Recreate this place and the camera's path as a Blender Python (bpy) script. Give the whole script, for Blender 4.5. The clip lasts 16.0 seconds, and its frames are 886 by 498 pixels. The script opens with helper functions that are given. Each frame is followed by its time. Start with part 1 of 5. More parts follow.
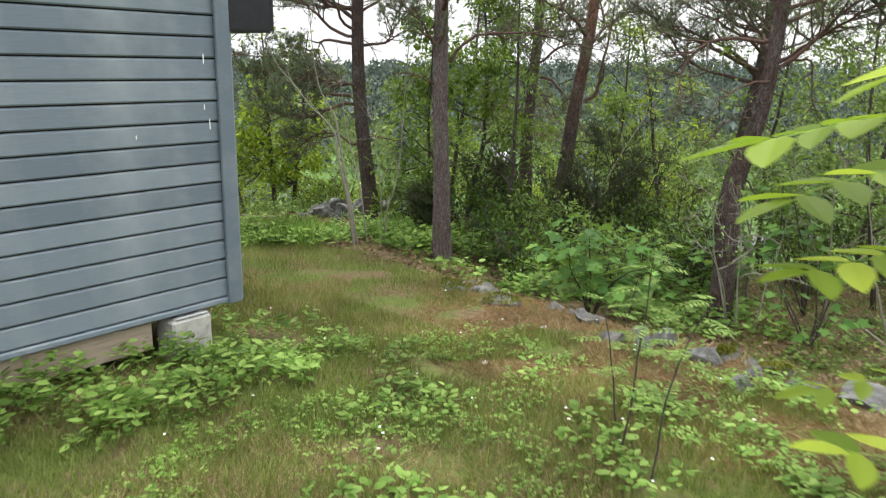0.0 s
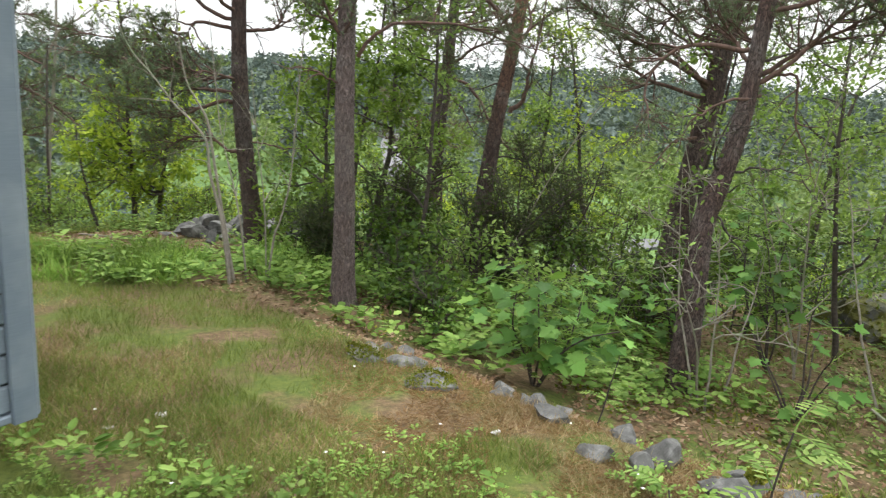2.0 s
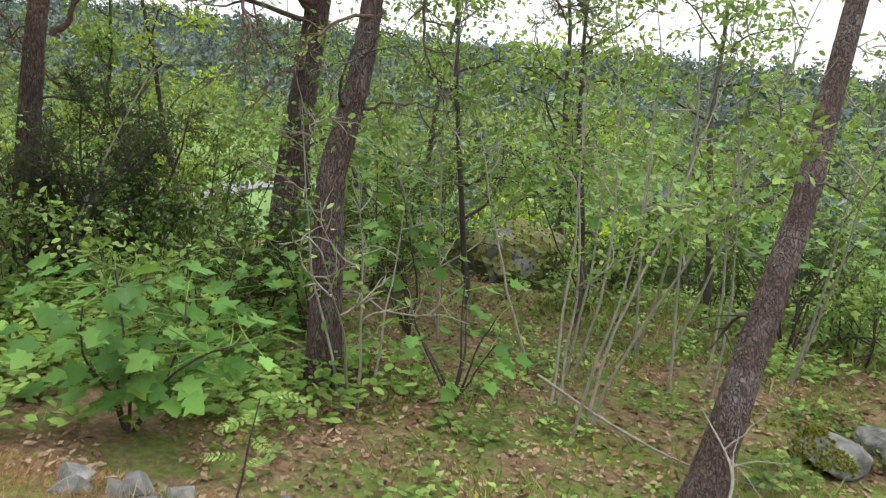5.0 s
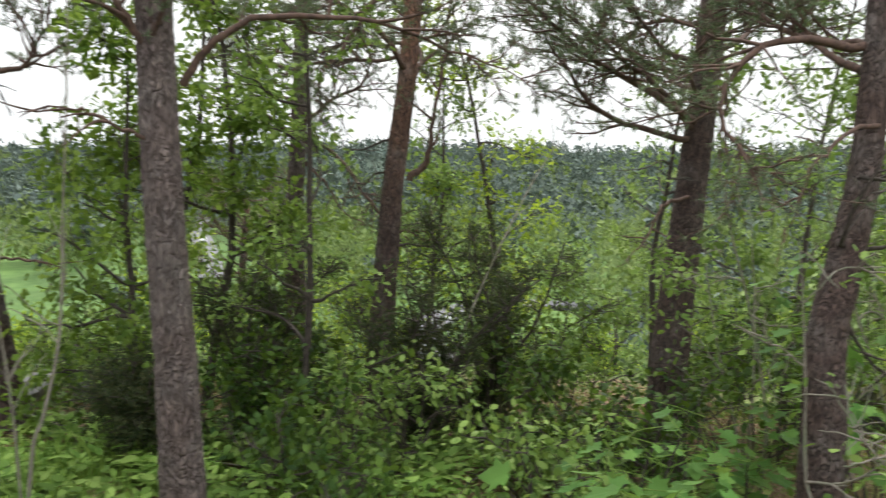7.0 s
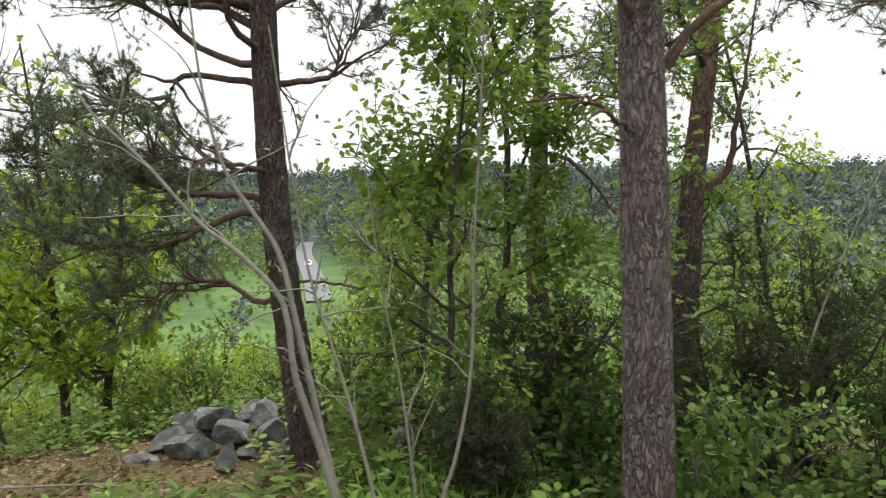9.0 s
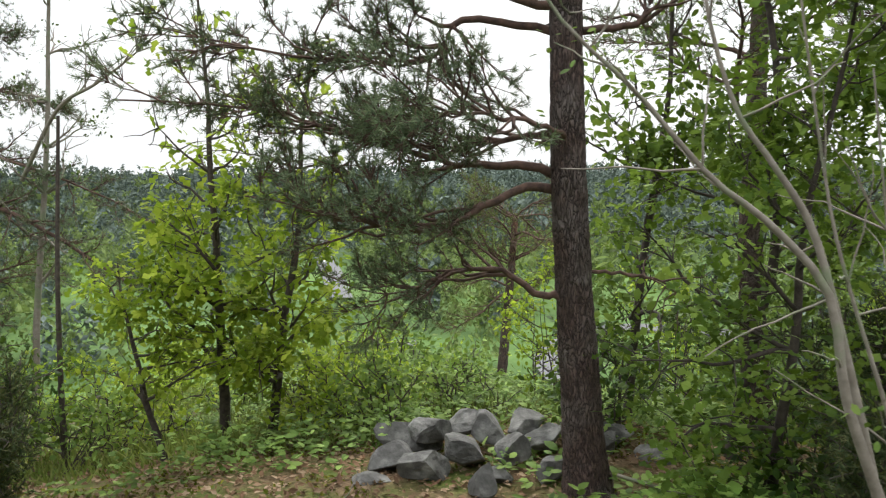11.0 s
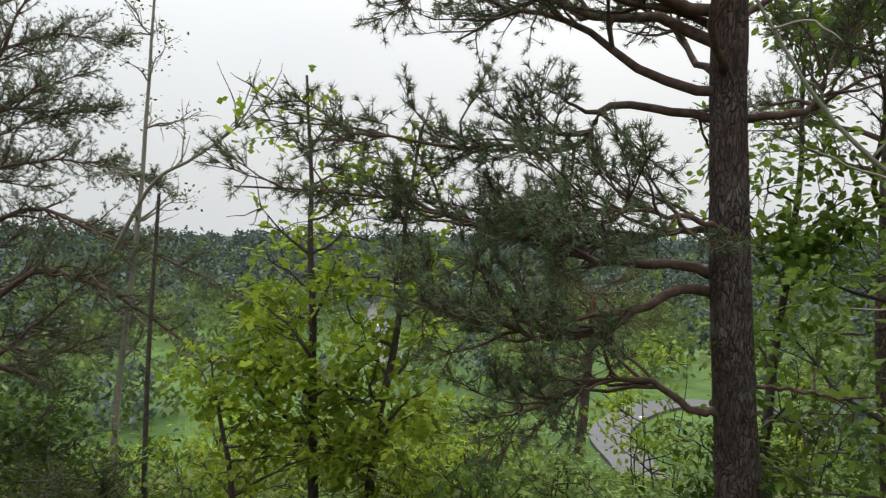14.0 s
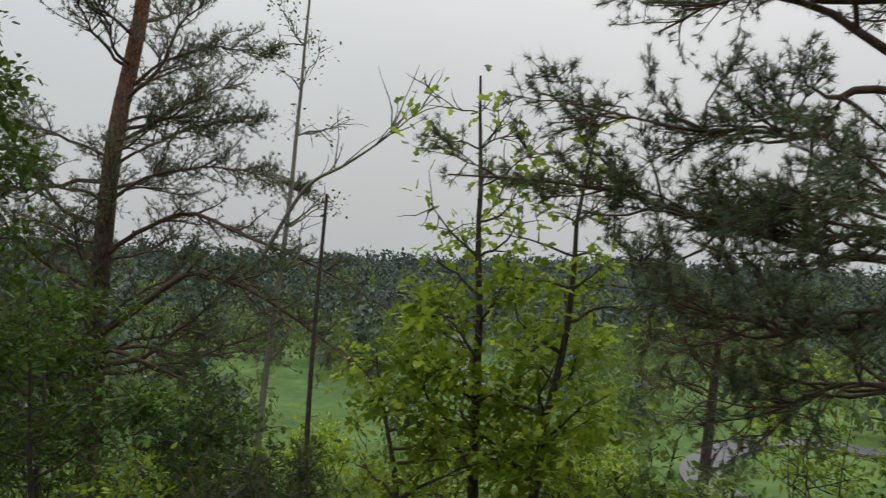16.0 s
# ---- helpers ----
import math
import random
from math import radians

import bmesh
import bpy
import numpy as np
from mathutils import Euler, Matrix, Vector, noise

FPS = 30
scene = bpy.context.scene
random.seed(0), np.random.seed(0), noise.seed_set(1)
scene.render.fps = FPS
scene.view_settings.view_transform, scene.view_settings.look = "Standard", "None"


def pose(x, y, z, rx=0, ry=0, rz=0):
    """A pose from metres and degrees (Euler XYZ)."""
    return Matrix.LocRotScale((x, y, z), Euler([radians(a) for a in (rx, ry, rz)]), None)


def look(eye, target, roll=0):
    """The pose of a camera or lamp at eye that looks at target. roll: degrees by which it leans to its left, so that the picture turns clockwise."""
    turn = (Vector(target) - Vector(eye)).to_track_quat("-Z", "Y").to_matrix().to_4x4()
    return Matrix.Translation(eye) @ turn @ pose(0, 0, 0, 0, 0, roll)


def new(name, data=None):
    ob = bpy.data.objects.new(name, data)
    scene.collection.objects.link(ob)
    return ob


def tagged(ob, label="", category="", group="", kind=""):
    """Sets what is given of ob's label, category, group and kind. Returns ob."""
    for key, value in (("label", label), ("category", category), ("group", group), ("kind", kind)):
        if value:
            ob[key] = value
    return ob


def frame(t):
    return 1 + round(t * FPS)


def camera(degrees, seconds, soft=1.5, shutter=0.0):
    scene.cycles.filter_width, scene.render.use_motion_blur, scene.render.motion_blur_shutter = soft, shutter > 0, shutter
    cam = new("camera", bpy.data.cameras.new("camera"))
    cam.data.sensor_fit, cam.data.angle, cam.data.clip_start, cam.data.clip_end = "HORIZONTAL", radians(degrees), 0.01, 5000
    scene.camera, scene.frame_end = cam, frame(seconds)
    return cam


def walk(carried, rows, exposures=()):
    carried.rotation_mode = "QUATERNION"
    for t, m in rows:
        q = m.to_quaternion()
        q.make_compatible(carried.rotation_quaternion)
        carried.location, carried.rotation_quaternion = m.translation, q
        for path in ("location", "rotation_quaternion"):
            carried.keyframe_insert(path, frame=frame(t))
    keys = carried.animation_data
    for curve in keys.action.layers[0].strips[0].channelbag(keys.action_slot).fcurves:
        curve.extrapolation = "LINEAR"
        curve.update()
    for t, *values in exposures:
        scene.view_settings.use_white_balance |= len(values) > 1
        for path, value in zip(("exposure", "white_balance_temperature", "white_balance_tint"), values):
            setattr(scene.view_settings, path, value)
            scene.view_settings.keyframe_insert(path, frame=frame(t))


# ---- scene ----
cam = camera(60.5, 16.0, soft=1.2, shutter=0.3)
PATH = [
    (0.0, (0.042, -0.087, 1.477), (0.012, 4.768, 0.281), 0.97),
    (0.5, (-0.056, 0.400, 1.404), (-0.007, 5.291, 0.372), 3.02),
    (1.0, (-0.023, 0.756, 1.451), (0.280, 5.565, 0.115), 3.49),
    (1.5, (-0.028, 1.229, 1.491), (0.481, 6.009, 0.116), 3.38),
    (2.0, (-0.110, 1.543, 1.450), (0.603, 6.351, 0.277), 3.81),
    (2.5, (-0.073, 1.837, 1.366), (1.153, 6.512, 0.083), 4.17),
    (3.0, (0.055, 2.153, 1.327), (1.924, 6.542, -0.172), 3.57),
    (3.5, (0.085, 2.407, 1.317), (2.809, 6.212, -0.443), 3.08),
    (6.0, (0.470, 3.946, 1.240), (3.507, 7.794, 0.255), 4.85),
    (6.5, (0.170, 4.514, 1.311), (2.736, 8.722, 0.470), 3.05),
    (7.0, (-0.146, 4.485, 1.243), (1.698, 9.083, 0.575), 0.57),
    (7.5, (-0.353, 4.738, 1.156), (0.968, 9.523, 0.557), -0.55),
    (8.0, (-0.666, 5.079, 1.145), (0.550, 9.902, 0.633), 0.20),
    (8.5, (-1.061, 5.303, 1.187), (0.183, 10.119, 0.680), -0.71),
    (9.0, (-1.321, 5.450, 1.158), (-0.060, 10.261, 0.636), -1.05),
    (9.5, (-1.698, 5.588, 1.229), (-0.345, 10.361, 0.601), -1.38),
    (10.0, (-2.109, 5.995, 1.012), (-0.924, 10.821, 0.464), -0.46),
    (12.5, (-2.739, 6.891, 1.028), (-1.550, 11.722, 0.534), 0.35),
    (13.0, (-2.709, 6.993, 1.064), (-1.538, 11.841, 0.714), 0.56),
    (13.5, (-2.794, 7.050, 1.121), (-1.733, 11.931, 0.892), 0.65),
    (14.0, (-2.902, 6.995, 1.145), (-2.064, 11.923, 1.051), 0.90),
    (14.5, (-2.999, 6.930, 1.208), (-2.331, 11.883, 1.077), 0.44),
    (15.0, (-3.116, 6.925, 1.120), (-2.549, 11.893, 1.069), 1.23),
    (15.5, (-3.246, 7.012, 1.078), (-2.715, 11.983, 1.090), 1.50),
    (16.0, (-3.477, 7.167, 0.976), (-3.177, 12.157, 1.035), 1.98),
]
walk(cam, [(t, look(e, g, r)) for t, e, g, r in PATH],
     [(0.0, 0.45), (3.5, 0.66), (6.0, 0.52), (8.0, 0.34), (10.0, 0.28), (12.5, 0.1), (14.5, -0.45), (16.0, -0.8)])

# ---- light: an overcast afternoon ----
world = bpy.data.worlds.new("overcast_sky")
scene.world = world
world.use_nodes = True
wn, wl = world.node_tree.nodes, world.node_tree.links
wn.clear()
w_out = wn.new("ShaderNodeOutputWorld")
w_bg = wn.new("ShaderNodeBackground")
w_sky = wn.new("ShaderNodeTexSky")
w_sky.sky_type = "NISHITA"
w_sky.sun_disc = False
w_sky.sun_elevation, w_sky.sun_rotation = radians(48), radians(20)
w_sky.dust_density, w_sky.air_density = 6.0, 1.0
w_mix = wn.new("ShaderNodeMix")
w_mix.data_type = "RGBA"
w_mix.inputs["Factor"].default_value = 0.88
w_cl = wn.new("ShaderNodeTexNoise")
w_cl.inputs["Scale"].default_value = 2.2
w_cl.inputs["Detail"].default_value = 3.0
w_rp = wn.new("ShaderNodeValToRGB")
w_rp.color_ramp.elements[0].position, w_rp.color_ramp.elements[1].position = 0.3, 0.75
w_rp.color_ramp.elements[0].color = (7.9, 8.2, 8.4, 1)
w_rp.color_ramp.elements[1].color = (8.8, 9.05, 9.15, 1)
wl.new(w_cl.outputs["Fac"], w_rp.inputs["Fac"])
wl.new(w_sky.outputs["Color"], w_mix.inputs["A"])
wl.new(w_rp.outputs["Color"], w_mix.inputs["B"])
w_co = wn.new("ShaderNodeTexCoord")
w_sep = wn.new("ShaderNodeSeparateXYZ")
wl.new(w_co.outputs["Generated"], w_sep.inputs["Vector"])
w_sq = wn.new("ShaderNodeMath")
w_sq.operation = "MULTIPLY"
wl.new(w_sep.outputs["Z"], w_sq.inputs[0])
wl.new(w_sep.outputs["Z"], w_sq.inputs[1])
w_up = wn.new("ShaderNodeMath")
w_up.operation = "MULTIPLY_ADD"
w_up.inputs[1].default_value, w_up.inputs[2].default_value = 3.3, 1.23
wl.new(w_sq.outputs["Value"], w_up.inputs[0])
w_scale = wn.new("ShaderNodeVectorMath")
w_scale.operation = "SCALE"
wl.new(w_mix.outputs["Result"], w_scale.inputs[0])
wl.new(w_up.outputs["Value"], w_scale.inputs["Scale"])
wl.new(w_scale.outputs["Vector"], w_bg.inputs["Color"])
w_bg.inputs["Strength"].default_value = 0.095
wl.new(w_bg.outputs["Background"], w_out.inputs["Surface"])
sun_data = bpy.data.lights.new("sun", "SUN")
sun_data.energy, sun_data.angle, sun_data.color = 1.5, radians(30), (1.0, 0.97, 0.92)
sun = new("sun", sun_data)
sun.matrix_world = look((12, 34, 34), (0, 6, 0))

# ---- ground ----
def smooth(v, a, b):
    q = min(1.0, max(0.0, (v - a) / (b - a)))
    return q * q * (3 - 2 * q)


def edge_distance(x, y):
    """Metres past the row of stones that ends the lawn."""
    return 0.746 * (x - 2.7) + 0.665 * (y - 3.5)


def ground_z(x, y):
    z = -0.065 * max(y, -4.0) if y < 14 else -0.91
    d = edge_distance(x, y)
    z -= 0.5 * smooth(d, -0.15, 0.6) * smooth(x, -1.0, 3.0)
    r = math.hypot(x * (1.25 if x > 0 else 1.0), y - 2.0)
    front = smooth(y, -12.0, 2.0)
    z -= front * 22.0 * smooth(r, 7.5, 75.0) + front * 0.35 * smooth(r, 9.0, 13.0)
    far = math.hypot(x, y)
    if far > 150:
        roll = noise.noise(Vector((x * 0.0025, y * 0.0025, 1.7)))
        roll += 0.22 * noise.noise(Vector((x * 0.014, y * 0.014, 4.1)))
        z += front * ((9.0 + 20.0 * roll) * smooth(far, 230, 620) - 10.0 * smooth(far, 900, 1500))
        hill = math.exp(-((math.atan2(x, y) - 0.4) / 0.2) ** 2) + 0.5 * math.exp(-((math.atan2(x, y) - 0.85) / 0.16) ** 2)
        z += front * 8.0 * hill * smooth(far, 380, 800)
    n1 = noise.noise(Vector((x * 0.9, y * 0.9, 0.3)))
    n2 = noise.noise(Vector((x * 3.1, y * 3.1, 5.3)))
    rough = 1.0 + 1.6 * smooth(d, -0.2, 0.4)
    near = 1.0 - smooth(r, 60, 120)
    return z + (0.035 * n1 + 0.012 * n2) * rough * near


# ---- materials ----
def nodes_of(name):
    m = bpy.data.materials.new(name)
    m.use_nodes = True
    nt = m.node_tree
    return m, nt.nodes, nt.links, nt.nodes["Principled BSDF"]


def ramp(n, stops):
    r = n.new("ShaderNodeValToRGB")
    while len(r.color_ramp.elements) < len(stops):
        r.color_ramp.elements.new(0.5)
    for e, (p, c) in zip(r.color_ramp.elements, stops):
        e.position, e.color = p, (*c, 1)
    return r


def noise_tex(n, l, scale, detail=4.0, rough=0.55, coord=None, dist=0.0):
    t = n.new("ShaderNodeTexNoise")
    t.inputs["Scale"].default_value, t.inputs["Detail"].default_value = scale, detail
    t.inputs["Roughness"].default_value, t.inputs["Distortion"].default_value = rough, dist
    if coord is not None:
        l.new(coord, t.inputs["Vector"])
    return t


def mix_colour(n, l, fac, a, b, mode="MIX"):
    m = n.new("ShaderNodeMix")
    m.data_type, m.blend_type = "RGBA", mode
    for key, v in (("Factor", fac), ("A", a), ("B", b)):
        if isinstance(v, (int, float)):
            m.inputs[key].default_value = v
        elif isinstance(v, tuple):
            m.inputs[key].default_value = (*v, 1)
        else:
            l.new(v, m.inputs[key])
    return m.outputs["Result"]


def bump(n, l, height, strength, distance, into, normal=None):
    b = n.new("ShaderNodeBump")
    b.inputs["Strength"].default_value, b.inputs["Distance"].default_value = strength, distance
    l.new(height, b.inputs["Height"])
    if normal is not None:
        l.new(normal, b.inputs["Normal"])
    l.new(b.outputs["Normal"], into)
    return b.outputs["Normal"]


def leaf_material(name, dark, mid, light, glow=0.36, rough=0.5, dry=None):
    """Leaves: colour differs from leaf to leaf, and light shines through."""
    m, n, l, p = nodes_of(name)
    geo = n.new("ShaderNodeNewGeometry")
    stops = [(0.0, dark), (0.5, mid), (0.93, light)]
    if dry:
        stops.append((1.0, dry))
    r = ramp(n, stops)
    l.new(geo.outputs["Random Per Island"], r.inputs["Fac"])
    co = n.new("ShaderNodeTexCoord")
    big = noise_tex(n, l, 1.4, 2.0, 0.5, co.outputs["Object"])
    tone = ramp(n, [(0.32, (0.55, 0.55, 0.55)), (0.68, (1.25, 1.25, 1.25))])
    l.new(big.outputs["Fac"], tone.inputs["Fac"])
    c = mix_colour(n, l, 1.0, r.outputs["Color"], tone.outputs["Color"], "MULTIPLY")
    l.new(c, p.inputs["Base Color"])
    p.inputs["Roughness"].default_value = rough
    p.inputs["Specular IOR Level"].default_value = 0.1 if rough < 0.9 else 0.0
    tr = n.new("ShaderNodeBsdfTranslucent")
    l.new(mix_colour(n, l, 0.38, c, (0.28, 0.4, 0.04)), tr.inputs["Color"])
    mx = n.new("ShaderNodeMixShader")
    mx.inputs["Fac"].default_value = glow
    out = n["Material Output"]
    l.new(p.outputs["BSDF"], mx.inputs[1])
    l.new(tr.outputs["BSDF"], mx.inputs[2])
    l.new(mx.outputs["Shader"], out.inputs["Surface"])
    return m


def bark_material(name, low, high, crack, scale=1.0, turn=2.6):
    """Plated bark, grey-brown below and redder above."""
    m, n, l, p = nodes_of(name)
    co = n.new("ShaderNodeTexCoord")
    mp = n.new("ShaderNodeMapping")
    mp.inputs["Scale"].default_value = (1.0, 1.0, 0.3)
    l.new(co.outputs["Object"], mp.inputs["Vector"])
    wob = noise_tex(n, l, 9.0 * scale, 3.0, 0.6, mp.outputs["Vector"])
    warped = mix_colour(n, l, 0.1, mp.outputs["Vector"], wob.outputs["Color"])
    edges = []
    for k in (26.0, 58.0):
        vo = n.new("ShaderNodeTexVoronoi")
        vo.feature = "DISTANCE_TO_EDGE"
        vo.inputs["Scale"].default_value = k * scale
        l.new(warped, vo.inputs["Vector"])
        e = ramp(n, [(0.0, (0.0, 0.0, 0.0)), (0.09, (0.6, 0.6, 0.6)), (0.2, (1, 1, 1))])
        l.new(vo.outputs["Distance"], e.inputs["Fac"])
        edges.append(e.outputs["Color"])
    gaps = noise_tex(n, l, 7.0, 3.0, 0.6, co.outputs["Object"])
    some = ramp(n, [(0.38, (0.4, 0.4, 0.4)), (0.6, (1.0, 1.0, 1.0))])
    l.new(gaps.outputs["Fac"], some.inputs["Fac"])
    plate = mix_colour(n, l, some.outputs["Color"], edges[0], edges[1])
    fine = noise_tex(n, l, 42.0 * scale, 7.0, 0.75, mp.outputs["Vector"], 0.6)
    blot = noise_tex(n, l, 4.0, 3.0, 0.6, co.outputs["Object"])
    sep = n.new("ShaderNodeSeparateXYZ")
    l.new(co.outputs["Object"], sep.inputs["Vector"])
    h = n.new("ShaderNodeMapRange")
    h.inputs["From Min"].default_value, h.inputs["From Max"].default_value = turn - 1.0, turn + 1.2
    l.new(sep.outputs["Z"], h.inputs["Value"])
    base = mix_colour(n, l, h.outputs["Result"], low, high)
    tone = ramp(n, [(0.34, (0.4, 0.4, 0.42)), (0.5, (0.95, 0.93, 0.92)), (0.68, (1.45, 1.4, 1.35))])
    l.new(fine.outputs["Fac"], tone.inputs["Fac"])
    base = mix_colour(n, l, 1.0, base, tone.outputs["Color"], "MULTIPLY")
    grey = ramp(n, [(0.45, (0, 0, 0)), (0.7, (0.55, 0.55, 0.55))])
    l.new(blot.outputs["Fac"], grey.inputs["Fac"])
    base = mix_colour(n, l, grey.outputs["Color"], base, (0.23, 0.21, 0.195))
    col = mix_colour(n, l, plate, crack, base)
    l.new(col, p.inputs["Base Color"])
    p.inputs["Roughness"].default_value = 0.9
    p.inputs["Specular IOR Level"].default_value = 0.2
    nb = bump(n, l, plate, 1.0, 0.012, p.inputs["Normal"])
    bump(n, l, fine.outputs["Fac"], 0.5, 0.004, p.inputs["Normal"], nb)
    return m


def plain_material(name, a, b, scale=12.0, rough=0.85, bumps=0.3, depth=0.004, stain=None, metal=0.0, stretch=(1, 1, 1)):
    """Two tones broken up by fine grain, and larger stains where given."""
    m, n, l, p = nodes_of(name)
    co = n.new("ShaderNodeTexCoord")
    mp = n.new("ShaderNodeMapping")
    mp.inputs["Scale"].default_value = stretch
    l.new(co.outputs["Object"], mp.inputs["Vector"])
    t = noise_tex(n, l, scale, 6.0, 0.65, mp.outputs["Vector"])
    r = ramp(n, [(0.3, a), (0.72, b)])
    l.new(t.outputs["Fac"], r.inputs["Fac"])
    c = r.outputs["Color"]
    if stain:
        s = noise_tex(n, l, scale * 0.22, 5.0, 0.6, mp.outputs["Vector"], 0.4)
        sr = ramp(n, [(0.5, (0, 0, 0)), (0.62, (1, 1, 1))])
        l.new(s.outputs["Fac"], sr.inputs["Fac"])
        c = mix_colour(n, l, sr.outputs["Color"], c, stain)
    l.new(c, p.inputs["Base Color"])
    p.inputs["Roughness"].default_value, p.inputs["Metallic"].default_value = rough, metal
    p.inputs["Specular IOR Level"].default_value = 0.3
    bump(n, l, t.outputs["Fac"], bumps, depth, p.inputs["Normal"])
    return m


def paint_material():
    """Weathered grey-blue house paint on planed boards."""
    m, n, l, p = nodes_of("grey_blue_paint")
    co = n.new("ShaderNodeTexCoord")
    info = n.new("ShaderNodeObjectInfo")
    mp = n.new("ShaderNodeMapping")
    mp.inputs["Scale"].default_value = (0.6, 0.6, 14.0)
    l.new(co.outputs["Object"], mp.inputs["Vector"])
    grain = noise_tex(n, l, 14.0, 5.0, 0.6, mp.outputs["Vector"])
    stain = noise_tex(n, l, 2.3, 4.0, 0.6, co.outputs["Object"])
    base = ramp(n, [(0.2, (0.12, 0.15, 0.18)), (0.8, (0.17, 0.204, 0.236))])
    l.new(info.outputs["Random"], base.inputs["Fac"])
    g = ramp(n, [(0.25, (0.88, 0.88, 0.88)), (0.75, (1.08, 1.08, 1.08))])
    l.new(grain.outputs["Fac"], g.inputs["Fac"])
    c = mix_colour(n, l, 1.0, base.outputs["Color"], g.outputs["Color"], "MULTIPLY")
    sr = ramp(n, [(0.48, (0, 0, 0)), (0.75, (0.45, 0.45, 0.45))])
    l.new(stain.outputs["Fac"], sr.inputs["Fac"])
    c = mix_colour(n, l, sr.outputs["Color"], c, (0.31, 0.34, 0.345))
    l.new(c, p.inputs["Base Color"])
    p.inputs["Roughness"].default_value = 0.55
    bump(n, l, grain.outputs["Fac"], 0.25, 0.002, p.inputs["Normal"])
    return m


def ground_material():
    m, n, l, p = nodes_of("grass_soil_and_needles")
    co = n.new("ShaderNodeTexCoord")
    pos = co.outputs["Object"]
    fine = noise_tex(n, l, 28.0, 6.0, 0.7, pos)
    mid = noise_tex(n, l, 2.4, 5.0, 0.6, pos)
    broad = noise_tex(n, l, 0.02, 4.0, 0.6, pos)
    soil = ramp(n, [(0.3, (0.06, 0.042, 0.026)), (0.5, (0.125, 0.085, 0.048)), (0.7, (0.21, 0.15, 0.09))])
    l.new(fine.outputs["Fac"], soil.inputs["Fac"])
    moss = ramp(n, [(0.3, (0.05, 0.075, 0.02)), (0.7, (0.125, 0.145, 0.035))])
    l.new(fine.outputs["Fac"], moss.inputs["Fac"])
    patch = ramp(n, [(0.41, (0, 0, 0)), (0.57, (1, 1, 1))])
    l.new(mid.outputs["Fac"], patch.inputs["Fac"])
    near = mix_colour(n, l, patch.outputs["Color"], soil.outputs["Color"], moss.outputs["Color"])
    field = ramp(n, [(0.42, (0.06, 0.1, 0.035)), (0.52, (0.082, 0.14, 0.044)), (0.6, (0.105, 0.17, 0.052))])
    l.new(broad.outputs["Fac"], field.inputs["Fac"])
    mown = noise_tex(n, l, 0.35, 6.0, 0.7, pos)
    tint = ramp(n, [(0.34, (0.72, 0.78, 0.7)), (0.66, (1.2, 1.14, 1.1))])
    l.new(mown.outputs["Fac"], tint.inputs["Fac"])
    meadow = mix_colour(n, l, 1.0, field.outputs["Color"], tint.outputs["Color"], "MULTIPLY")
    ln = n.new("ShaderNodeVectorMath")
    ln.operation = "LENGTH"
    l.new(pos, ln.inputs[0])
    far = n.new("ShaderNodeMapRange")
    far.inputs["From Min"].default_value, far.inputs["From Max"].default_value = 13.0, 26.0
    l.new(ln.outputs["Value"], far.inputs["Value"])
    c = mix_colour(n, l, far.outputs["Result"], near, meadow)
    wood = n.new("ShaderNodeMapRange")
    wood.inputs["From Min"].default_value, wood.inputs["From Max"].default_value = 215.0, 260.0
    l.new(ln.outputs["Value"], wood.inputs["Value"])
    c = mix_colour(n, l, wood.outputs["Result"], c, (0.04, 0.058, 0.04))
    l.new(c, p.inputs["Base Color"])
    p.inputs["Roughness"].default_value = 0.95
    p.inputs["Specular IOR Level"].default_value = 0.1
    bump(n, l, fine.outputs["Fac"], 0.6, 0.02, p.inputs["Normal"])
    return m


def stone_material():
    m, n, l, p = nodes_of("lichened_grey_stone")
    co = n.new("ShaderNodeTexCoord")
    info = n.new("ShaderNodeObjectInfo")
    geo = n.new("ShaderNodeNewGeometry")
    t = noise_tex(n, l, 9.0, 7.0, 0.7, co.outputs["Object"])
    b = noise_tex(n, l, 3.0, 4.0, 0.6, co.outputs["Object"])
    r = ramp(n, [(0.28, (0.036, 0.034, 0.031)), (0.52, (0.115, 0.112, 0.104)), (0.75, (0.26, 0.25, 0.235))])
    l.new(t.outputs["Fac"], r.inputs["Fac"])
    v = ramp(n, [(0.0, (0.75, 0.75, 0.75)), (1.0, (1.15, 1.15, 1.15))])
    l.new(info.outputs["Random"], v.inputs["Fac"])
    c = mix_colour(n, l, 1.0, r.outputs["Color"], v.outputs["Color"], "MULTIPLY")
    lich = ramp(n, [(0.58, (0, 0, 0)), (0.66, (0.7, 0.7, 0.7))])
    l.new(b.outputs["Fac"], lich.inputs["Fac"])
    c = mix_colour(n, l, lich.outputs["Color"], c, (0.25, 0.25, 0.23))
    l.new(c, p.inputs["Base Color"])
    p.inputs["Roughness"].default_value = 0.88
    nb = bump(n, l, t.outputs["Fac"], 0.6, 0.02, p.inputs["Normal"])
    return m


